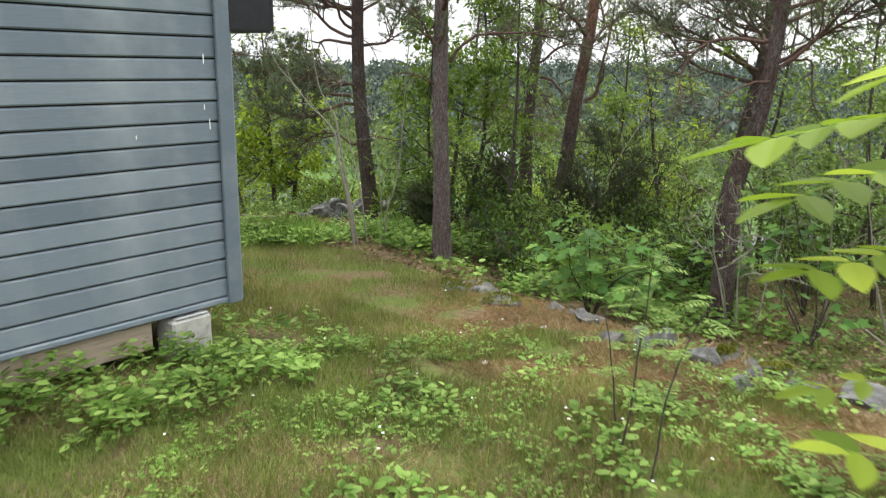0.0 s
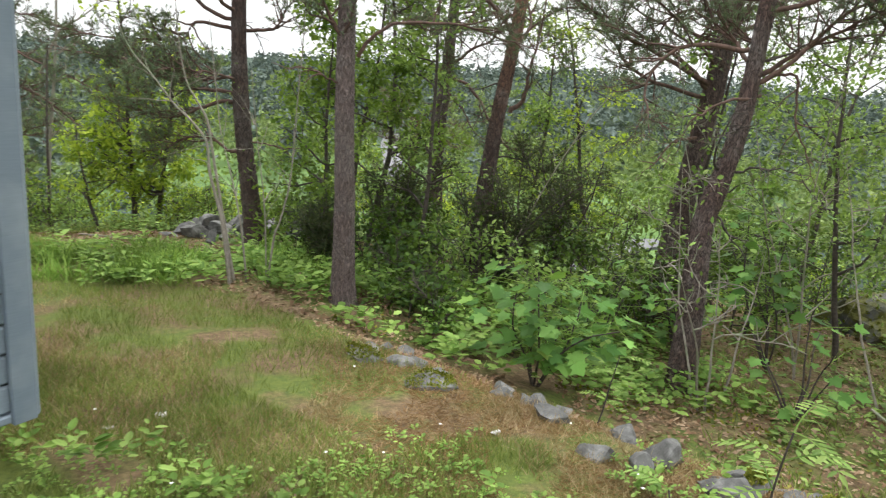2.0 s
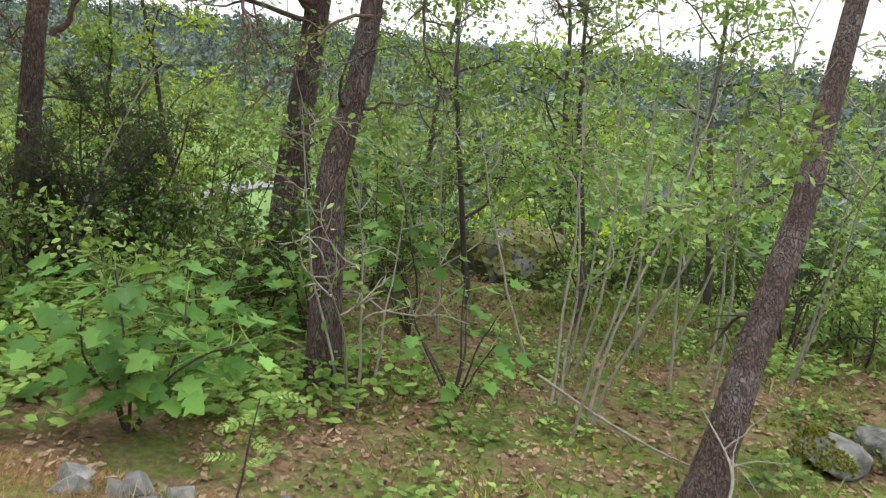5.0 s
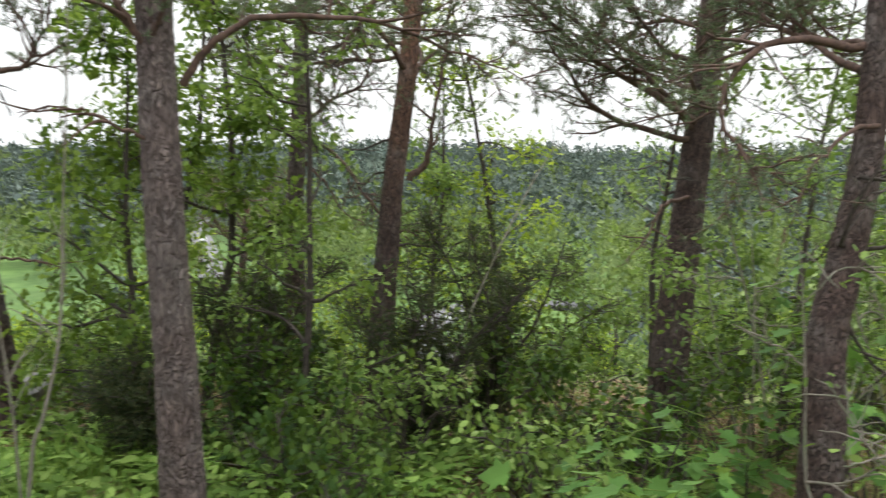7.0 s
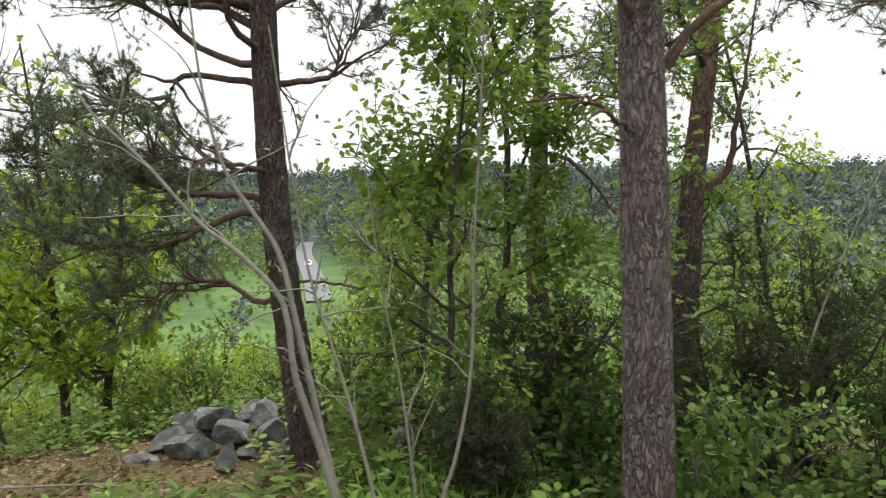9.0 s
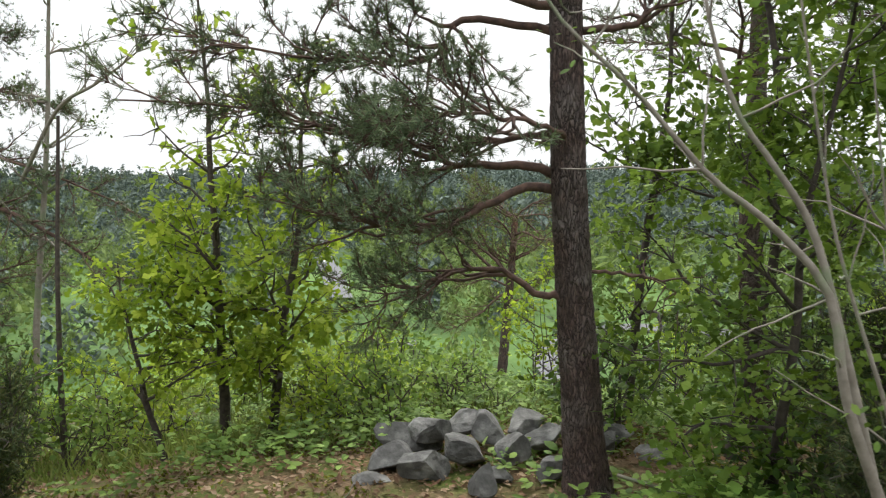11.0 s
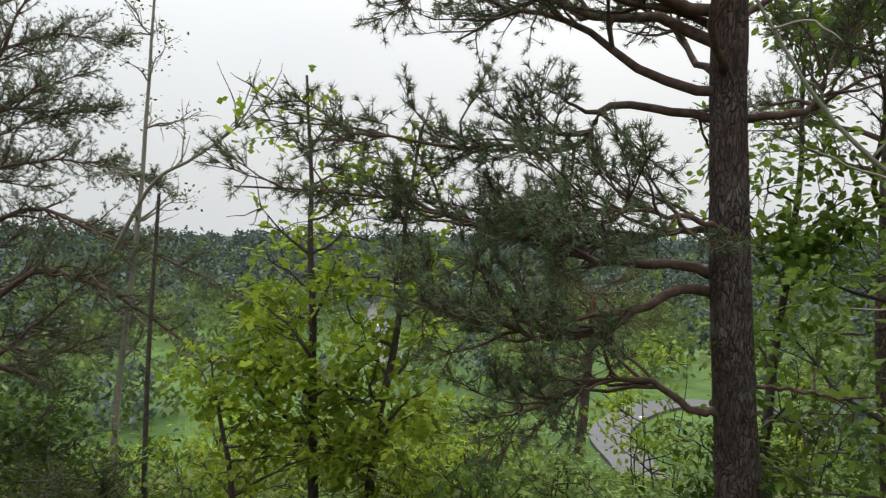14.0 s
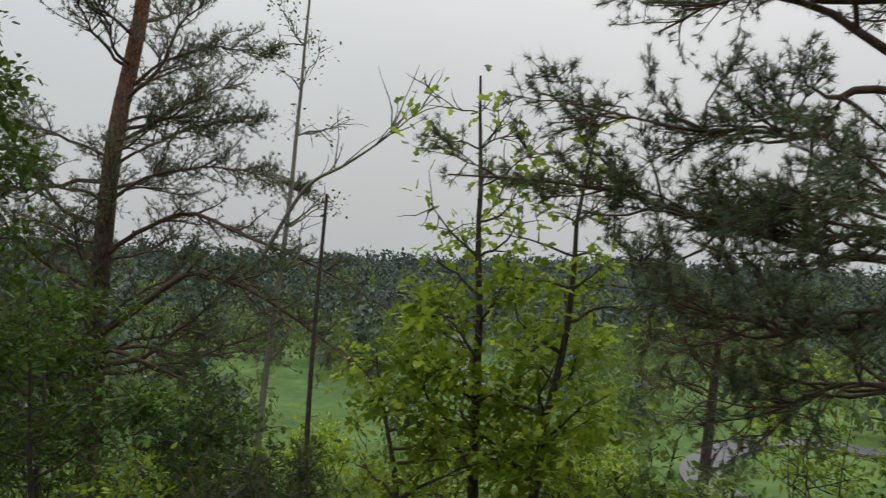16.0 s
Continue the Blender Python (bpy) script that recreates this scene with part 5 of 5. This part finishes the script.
# dead sticks and fallen branches
for k, pts in enumerate([[(1.75, 9.2, -0.4), (2.1, 9.3, 0.3), (2.5, 9.4, 0.95), (2.8, 9.5, 1.3)], [(3.4, 5.7, -0.55), (3.6, 5.3, -0.72), (3.75, 4.9, -0.8), (3.85, 4.5, -0.76)],
                         [(-2.9, 10.2, -0.62), (-2.5, 10.15, -0.63), (-2.1, 10.12, -0.65)], [(-0.9, 9.9, -0.5), (-0.5, 9.5, -0.55), (-0.2, 9.2, -0.6)], [(3.1, 4.3, -0.6), (3.4, 4.45, -0.5), (3.65, 4.8, -0.4)],
                         [(4.1, 7.6, -0.6), (4.6, 8.0, -0.5), (5.0, 8.2, -0.2)], [(4.3, 7.9, -0.7), (4.8, 7.9, -0.5), (5.2, 8.0, -0.3)], [(4.2, 8.2, -0.8), (4.6, 8.1, -0.3), (5.0, 8.1, -0.35)]]):
    rng = np.random.default_rng(640 + k)
    a = pts[0]
    stick = thing("fallen_branch", a, "dry bare fallen branch", "branch", "fallen branches")
    line = curve_through([np.array(p) - np.array(a) for p in pts], 16)
    g = Geo()
    tube(g, line, np.linspace(0.009, 0.004, 16), 6)
    for q in range(4):
        i = rng.integers(4, 14)
        tube(g, wander(rng, line[i], line[i + 1] - line[i] + rng.normal(size=3) * 0.05, 0.3, 5, 0.15), np.linspace(0.005, 0.002, 6), 4)
    part("stick", g, M_BARK_PALE, stick, "", True)


# ---- ground cover ----
def heights(x, y):
    return np.array([ground_z(a, b) for a, b in zip(x, y)])


def region(rng, n, x0, x1, y0, y1, keep):
    x, y = rng.uniform(x0, x1, n), rng.uniform(y0, y1, n)
    edge = np.minimum(np.minimum(x - x0, x1 - x), np.minimum(y - y0, y1 - y))
    ok = np.array([keep(a, b) for a, b in zip(x, y)]) & (edge > 0.5 * rng.uniform(0, 1, n) ** 2)
    return x[ok], y[ok]


def clear_of_house(x, y):
    q = HOUSE_M.inverted() @ Vector((x, y, 0))
    return not (-0.02 < q.x < 4.7 and 0.0 < q.y < 5.3)


def on_lawn(x, y):
    return edge_distance(x, y) < 0.02 + 0.1 * noise.noise(Vector((x * 3, y * 3, 0))) and clear_of_house(x, y) and y < 9.2 - 0.4 * x


def tufty(x, y, cut, scale=1.6, seed=0.0):
    return noise.noise(Vector((x * scale, y * scale, seed))) > cut


def blades(name, seed, n, box, keep, size, mat, label, lie=0.35, shape=BLADE):
    rng = np.random.default_rng(seed)
    x, y = region(rng, n, *box, keep)
    pos = np.stack([x, y, heights(x, y) - 0.004], 1)
    way = np.concatenate([rng.normal(size=(len(x), 2)) * lie, np.ones((len(x), 1))], 1)
    geo = Geo()
    scatter(geo, shape, pos, way, np.concatenate([rng.normal(size=(len(x), 2)), np.zeros((len(x), 1))], 1), rng.uniform(*size, len(x)), rng, 0.1)
    return stuff(name, geo, mat, label, "grass")


blades("grass", 700, 150000, (-2.6, 2.8, 0.9, 6.0), lambda x, y: on_lawn(x, y) and tufty(x, y, -0.35 if edge_distance(x, y) < -1.1 else 0.3), (0.025, 0.085), M_GRASS, "thin short lawn grass")
blades("grass", 701, 75000, (-5.0, 1.5, 5.5, 10.5), lambda x, y: on_lawn(x, y) and tufty(x, y, -0.3), (0.03, 0.1), M_GRASS, "thin lawn grass along the house", 0.35, BLADE_THIN)
blades("dry_grass", 702, 95000, (-2.6, 2.8, 1.2, 6.5), lambda x, y: on_lawn(x, y) and tufty(x, y, -0.02, 1.3, 4.0), (0.03, 0.1), M_STRAW, "dry straw-coloured grass in the lawn", 0.9, BLADE_THIN)
blades("dry_grass", 703, 24000, (-3.5, 2.0, 5.0, 10.5), lambda x, y: on_lawn(x, y) and tufty(x, y, 0.0, 1.3, 4.0), (0.03, 0.09), M_STRAW, "dry grass along the house", 0.9, BLADE_THIN)
blades("dry_needles", 704, 190000, (-0.2, 3.4, 2.2, 6.4), lambda x, y: -1.6 < edge_distance(x, y) < 0.25 and tufty(x, y, -0.35, 2.0, 7.0), (0.03, 0.08), M_NEEDLE_DRY, "dry needles and straw along the stones", 3.0, BLADE_THIN)
blades("tall_grass", 705, 6000, (-3.2, 0.8, 8.0, 9.2), lambda x, y: tufty(x, y, 0.0, 1.5, 2.0) and edge_distance(x, y) > -0.9, (0.12, 0.3), M_HERB, "tufts of long green grass", 0.5)
blades("tall_grass", 706, 7000, (2.2, 6.5, 3.6, 8.0), lambda x, y: edge_distance(x, y) > 0.3 and tufty(x, y, 0.1, 1.2, 3.0), (0.05, 0.16), M_GRASS, "sparse grass on the forest floor", 0.6)


def rosettes(name, seed, n, box, keep, size, count, mat, label, rise=(0.02, 0.08), leaf=LEAF_OVAL):
    """Low plants: a few leaves round each stalk."""
    rng = np.random.default_rng(seed)
    x, y = region(rng, n, *box, keep)
    z = heights(x, y)
    k = len(x)
    a = rng.uniform(0, 2 * np.pi, (k, count))
    h = rng.uniform(*rise, (k, 1)) * rng.uniform(0.5, 1.1, (k, count))
    s = rng.uniform(*size, (k, 1)) * rng.uniform(0.7, 1.1, (k, count))
    px = x[:, None] + np.cos(a) * s * 0.35
    py = y[:, None] + np.sin(a) * s * 0.35
    pos = np.stack([px, py, z[:, None] + h], -1).reshape(-1, 3)
    way = np.stack([np.cos(a), np.sin(a), rng.uniform(-0.15, 0.4, a.shape)], -1).reshape(-1, 3)
    geo = Geo()
    scatter(geo, leaf, pos, way, np.array([[0, 0, 1.0]]), s.ravel(), rng, 0.3)
    return stuff(name, geo, mat, label, "plants")


near_house = lambda x, y: clear_of_house(x, y) and (HOUSE_M.inverted() @ Vector((x, y, 0))).y > -0.95 and (HOUSE_M.inverted() @ Vector((x, y, 0))).x > -0.35
rosettes("herbs", 720, 2600, (-2.9, -0.3, 1.4, 5.0), lambda x, y: near_house(x, y) and tufty(x, y, -0.02, 2.2, 1.0), (0.035, 0.078), 6, M_HERB, "leafy raspberry and herb plants beside the house", (0.04, 0.22), LEAF_BROAD)
rosettes("herbs", 721, 5200, (-1.8, 2.4, 1.3, 5.0), lambda x, y: on_lawn(x, y) and tufty(x, y, -0.05 if edge_distance(x, y) < -0.9 else 0.25, 1.7, 5.0), (0.014, 0.034), 6, M_HERB, "small clover-like herbs in the lawn", (0.02, 0.07))
rosettes("herbs", 722, 900, (-0.6, 2.2, 1.6, 4.4), lambda x, y: on_lawn(x, y) and tufty(x, y, 0.12, 1.9, 8.0), (0.03, 0.07), 8, M_HERB, "small leafy seedlings in the lawn", (0.04, 0.13))
rosettes("undergrowth", 723, 2600, (-0.9, 3.2, 6.2, 10.0), lambda x, y: edge_distance(x, y) > 0.35 and tufty(x, y, -0.25, 1.4, 6.0), (0.05, 0.11), 5, M_HERB, "broad-leaved green undergrowth below the pines", (0.05, 0.25))
rosettes("undergrowth", 724, 800, (-3.0, 0.4, 7.8, 9.7), lambda x, y: edge_distance(x, y) > -0.7 and tufty(x, y, 0.0, 1.1, 6.5), (0.07, 0.14), 5, M_HERB, "green leafy undergrowth at the lawn's end", (0.04, 0.2), LEAF_SLIM)
rosettes("undergrowth", 725, 1700, (1.6, 6.4, 3.6, 8.4), lambda x, y: edge_distance(x, y) > 0.25 and tufty(x, y, 0.05, 1.5, 9.0), (0.03, 0.075), 6, M_LEAF, "small green plants on the forest floor", (0.02, 0.1))
rosettes("undergrowth", 726, 2200, (-7.0, 0.5, 9.6, 15.5), lambda x, y: tufty(x, y, 0.1, 1.1, 9.5), (0.04, 0.1), 6, M_LEAF, "small green plants on the slope", (0.02, 0.14))

rosettes("undergrowth", 727, 5200, (-3.5, 3.0, 10.8, 18.5), lambda x, y: tufty(x, y, -0.3, 0.9, 2.5) and math.hypot(x + 1.5, y - 10.6) > 0.7, (0.035, 0.08), 6, M_LEAF, "low leafy green undergrowth on the open slope", (0.04, 0.3))
rosettes("undergrowth", 728, 2000, (5.2, 10.5, 2.5, 10.5), lambda x, y: tufty(x, y, -0.25, 0.9, 3.5), (0.05, 0.11), 6, M_LEAF, "low leafy green undergrowth behind the boulder", (0.03, 0.16))
blades("tall_grass", 707, 22000, (-4.5, 4.0, 11.8, 18.5), lambda x, y: tufty(x, y, -0.25, 0.8, 5.0), (0.1, 0.28), M_GRASS, "long green grass on the slope", 0.5)
blades("tall_grass", 708, 16000, (5.0, 10.5, 2.5, 10.5), lambda x, y: tufty(x, y, -0.1, 0.8, 5.0), (0.08, 0.22), M_GRASS, "long grass behind the boulder", 0.5)

rng = np.random.default_rng(740)
x, y = region(rng, 110000, -6.5, 7.5, 3.0, 15.0, lambda a, b: edge_distance(a, b) > 0.0 and tufty(a, b, -0.4, 1.2, 11.0) and clear_of_house(a, b))
pos = np.stack([x, y, heights(x, y) + rng.uniform(0.0, 0.02, len(x))], 1)
g = Geo()
scatter(g, LEAF_SIMPLE, pos, np.concatenate([rng.normal(size=(len(x), 2)), rng.normal(size=(len(x), 1)) * 0.25], 1), np.array([[0, 0, 1.0]]), rng.uniform(0.02, 0.06, len(x)), rng, 0.35)
stuff("leaf_litter", g, M_LITTER, "brown fallen leaves and needles", "leaf litter")
x, y = region(rng, 60000, -6.5, 7.0, 3.0, 14.5, lambda a, b: edge_distance(a, b) > 0.1 and tufty(a, b, -0.1 if b > 10 else 0.15, 1.3, 14.0) and clear_of_house(a, b))
pos = np.stack([x, y, heights(x, y) + 0.004], 1)
g = Geo()
scatter(g, LEAF_SIMPLE, pos, np.concatenate([rng.normal(size=(len(x), 2)), rng.uniform(0.2, 1.0, (len(x), 1))], 1), np.array([[0, 0, 1.0]]), rng.uniform(0.02, 0.045, len(x)), rng, 0.6)
stuff("moss", g, M_MOSS, "yellow-green moss cushions on the ground", "moss")
x, y = region(rng, 45, -2.6, 1.6, 1.5, 6.0, lambda a, b: on_lawn(a, b))
pos = np.stack([x, y, heights(x, y) + rng.uniform(0.05, 0.12, len(x))], 1)
g = Geo()
for k in range(5):
    a = np.full(len(x), k * 1.2566)
    scatter(g, LEAF_OVAL, pos, np.stack([np.cos(a), np.sin(a), 0 * a + 0.15], 1), np.array([[0, 0, 1.0]]), 0.009, rng, 0.1)
stuff("wild_flowers", g, M_FLOWER, "tiny white flowers in the lawn", "flowers")

# ---- the slope, the valley and the far woods ----
FIELDS = [(-20, 134, 14), (-5, 150, 11), (3, 124, 8), (5, 170, 10), (39, 93, 13), (48, 92, 10), (-30, 160, 9), (33, 104, 8)]
ROADS = [(26, 58), (29.5, 71), (31.5, 84), (34, 97), (43, 108), (53, 112), (6, 128), (11.5, 150), (15, 175), (15, 205), (16, 240), (-4, 86), (4, 88), (12, 98), (16, 112), (30, 64), (28, 76), (14, 190), (15, 222), (13, 162), (0, 87), (8, 92)]


def open_land(x, y, margin=0.0):
    return any(math.hypot(x - a, y - b) < r + margin for a, b, r in FIELDS) or any(math.hypot(x - a, y - b) < 7.0 + margin for a, b in ROADS)


def glade(x, y):
    """Low where the valley floor lies open towards the meadows."""
    a = math.atan2(x + 1, y - 5)
    if 0.3 < a < 0.55 and y < 84:
        return 0.0
    if y < 170 and (-0.26 < a < 0.1 or 0.33 < a < 0.6):
        return 0.5 + 0.5 * noise.noise(Vector((x * 0.05, y * 0.05, 3.0)))
    return 1.0


def crown_mesh(seed, height, width, mat, leaves, size, pointed=False):
    """One distant crown: trunk, limbs and leaf clumps, with an uneven outline."""
    rng = np.random.default_rng(seed)
    g = Geo()
    clumps = []
    for k in range(26 if not pointed else 34):
        h = rng.uniform(0.18, 1.0)
        if pointed:
            r = width * (1.02 - h) * rng.uniform(0.5, 1.0)
        else:
            r = width * math.sqrt(max(0.0, 1 - (2 * h - 1.05) ** 2)) * rng.uniform(0.35, 1.0)
        a = rng.uniform(0, 2 * np.pi)
        clumps.append((math.cos(a) * r, math.sin(a) * r, h * height))
    clumps = np.array(clumps)
    pick = clumps[rng.integers(0, len(clumps), leaves)]
    off = rng.normal(size=(leaves, 3)) * width * (0.2 if not pointed else 0.13)
    scatter(g, LEAF_SIMPLE, pick + off, off + rng.normal(size=(leaves, 3)) * 0.2, np.array([[0, 0, 1.0]]), size * rng.uniform(0.6, 1.3, leaves), rng, 0.7)
    t = Geo()
    tube(t, np.array([(0, 0, -0.3), (0.02 * width, 0, height * 0.5), (0, 0, height * 0.95)]), np.array([0.028, 0.02, 0.005]) * height, 6)
    for c in clumps[:9]:
        tube(t, np.array([(0, 0, c[2] * 0.7), tuple(c * np.array([0.5, 0.5, 0.9])), tuple(c)]), np.array([0.008, 0.005, 0.002]) * height, 4)
    return g, t


CROWNS = []
for k in range(5):
    mat = (M_LEAF_YELLOW, M_FAR_LEAF, M_LEAF, M_LEAF_DARK, M_FAR_LEAF)[k]
    lf, tr = crown_mesh(800 + k, 5.5, 2.1, mat, 850, 0.3)
    CROWNS.append((lf.mesh("leaves", mat), tr.mesh("trunk", M_BARK_DARK, True)))
rng = np.random.default_rng(810)
placed = 0
while placed < 150:
    a, r = (rng.uniform(-1.15, 1.2), rng.uniform(17, 70)) if placed < 120 else (rng.uniform(-0.12, 0.24), rng.uniform(30, 62))
    x, y = r * math.sin(a), 2 + r * math.cos(a)
    if open_land(x, y, 1.0) or 0.28 < math.atan2(x + 3, y - 7) < 0.56:
        continue
    placed += 1
    k = int(rng.integers(0, 5)) if a > 0.1 else int(rng.integers(0, 3))
    tree = thing("slope_tree", foot(x, y, 0.2), "light green broad-leaved tree down the slope", "tree", "trees down the slope")
    tree.rotation_euler = (0, 0, rng.uniform(0, 6.28))
    dip = rng.uniform(0.17, 0.25) if placed > 120 else rng.uniform(0.2, 0.3) if a < 0.15 else rng.uniform(0.13, 0.25)
    s = min(1.3, max(0.2, (1.1 - r * dip - ground_z(x, y)) / 5.6))
    tree.scale = (s, s, s * rng.uniform(0.85, 1.1))
    for nm, me in zip(("leaves", "trunk"), CROWNS[k]):
        ob = new(nm, me)
        ob.parent = tree


def woods(name, seed, n, ring, mat, label, height, width, size, leaves, pointed, keep, arc=(-1.25, 1.25)):
    rng = np.random.default_rng(seed)
    shapes = [crown_mesh(seed + 1 + k, 1.0, width, mat, leaves, size, pointed)[0] for k in range(4)]
    geo, done, tries = Geo(), 0, 0
    while done < n and tries < n * 20:
        tries += 1
        a, r = rng.uniform(*arc), math.sqrt(rng.uniform(ring[0] ** 2, ring[1] ** 2))
        x, y = r * math.sin(a), r * math.cos(a)
        if not keep(x, y):
            continue
        done += 1
        sh = shapes[done % 4]
        s, t = height * rng.uniform(0.65, 1.25) * (1.0 + 0.45 * noise.noise(Vector((x * 0.02, y * 0.02, 7.0)))), rng.uniform(0, 6.28)
        c, q = math.cos(t), math.sin(t)
        v = sh.v[0] * s @ np.array([[c, q, 0], [-q, c, 0], [0, 0, 1]]) + np.array([x, y, ground_z(x, y) - 0.04 * s])
        geo.add(v, sh.f[0][:, :3])
    return stuff(name, geo, mat, label, "woods")


woods("valley_trees", 850, 1500, (66, 245), M_FAR_LEAF, "light green broad-leaved trees in the valley", 7.5, 0.42, 0.16, 70, False, lambda x, y: not open_land(x, y, 2.0) and glade(x, y) > 0.55)
# conifer woods here take the colour with haze mixed in
woods("valley_spruces", 851, 420, (75, 250), M_FAR_HAZED, "spruces in the valley, coloured haze-grey", 10, 0.22, 0.14, 60, True, lambda x, y: not open_land(x, y, 2.0) and glade(x, y) > 0.55)
woods("far_woods", 852, 2200, (225, 520), M_FAR_HAZED, "mixed forest on the far hillside, coloured haze-grey", 12, 0.3, 0.2, 40, True, lambda x, y: not open_land(x, y, 4.0))
woods("far_woods_pale", 853, 700, (225, 520), M_FAR_LEAF, "paler broad-leaved trees in the far forest", 10, 0.42, 0.22, 45, False, lambda x, y: not open_land(x, y, 4.0))
woods("ridge_woods", 854, 4200, (520, 950), M_FAR_HAZED, "pine forest on the far ridge, coloured haze-grey", 13, 0.3, 0.2, 34, True, lambda x, y: True)


# ---- the white car, lamp posts ----
def build_car(x, y, turn, paint, label):
    car = thing("car", (x, y, ground_z(x, y) + 0.14), label, "car")
    car.rotation_euler = (0, 0, radians(turn))
    body = Geo()
    prof = [(-2.1, 0.3), (-2.15, 0.75), (-1.95, 0.95), (-1.3, 1.0), (-0.75, 1.45), (0.75, 1.47), (1.4, 1.0), (2.05, 0.85), (2.15, 0.45), (2.05, 0.3)]
    rows = []
    for yy, sh in ((-0.88, 0.97), (-0.6, 1.0), (0.6, 1.0), (0.88, 0.97)):
        rows += [(px * sh, yy * (0.82 if pz > 1.2 else 1.0), pz) for px, pz in prof]
    n = len(prof)
    f = [(r * n + i, r * n + (i + 1) % n, (r + 1) * n + (i + 1) % n, (r + 1) * n + i) for r in range(3) for i in range(n)]
    body.add(rows, f)
    body.add([(px * 0.97, -0.88 * (0.82 if pz > 1.2 else 1), pz) for px, pz in prof] + [(0, -0.9, 0.7)], [(i, (i + 1) % n, n) for i in range(n)])
    body.add([(px * 0.97, 0.88 * (0.82 if pz > 1.2 else 1), pz) for px, pz in prof] + [(0, 0.9, 0.7)], [((i + 1) % n, i, n) for i in range(n)])
    part("body", body, paint, car, "", True)
    for sx in (-1, 1):
        g = Geo()
        x0, x1 = (1.36, 0.8) if sx > 0 else (-1.26, -0.8)
        g.add([(x0, -0.7, 1.05), (x0, 0.7, 1.05), (x1, 0.62, 1.43), (x1, -0.62, 1.43), (x0 + 0.04 * sx, -0.7, 1.07), (x0 + 0.04 * sx, 0.7, 1.07), (x1 + 0.04 * sx, 0.62, 1.45), (x1 + 0.04 * sx, -0.62, 1.45)],
              [(4, 5, 6, 7), (0, 1, 5, 4), (2, 3, 7, 6)])
        part("windscreen", g, M_GLASS_DARK, car)
    for wx in (-1.3, 1.3):
        for wy in (-0.82, 0.82):
            g = Geo()
            a = np.linspace(0, 2 * np.pi, 17)
            tube(g, np.array([(wx, wy - 0.1, 0.32), (wx, wy - 0.09, 0.32), (wx, wy + 0.09, 0.32), (wx, wy + 0.1, 0.32)]), [0.05, 0.32, 0.32, 0.05], 18)
            part("wheel", g, M_BLACK, car)
    return car


build_car(14.7, 207, 85, M_WHITE, "white car driving on the far road")
build_car(1.0, 86.8, 80, M_WHITE, "white car parked on the turning place")
for x, y in ((34.2, 88.2), (54.8, 86)):
    lamp = thing("street_lamp", foot(x, y, 0), "grey steel street lamp on the green", "street lamp", "street lamps")
    g = Geo()
    tube(g, np.array([(0, 0, 0), (0, 0, 2.0), (0, 0, 4.2)]), [0.07, 0.06, 0.05], 8)
    part("post", g, M_STEEL, lamp, "", True)
    g = Geo()
    tube(g, np.array([(0, 0, 4.15), (0, 0, 4.2), (0, 0, 4.5), (0, 0, 4.56)]), [0.08, 0.3, 0.34, 0.06], 14)
    part("lamp_head", g, M_WHITE, lamp, "pale lamp head", True)
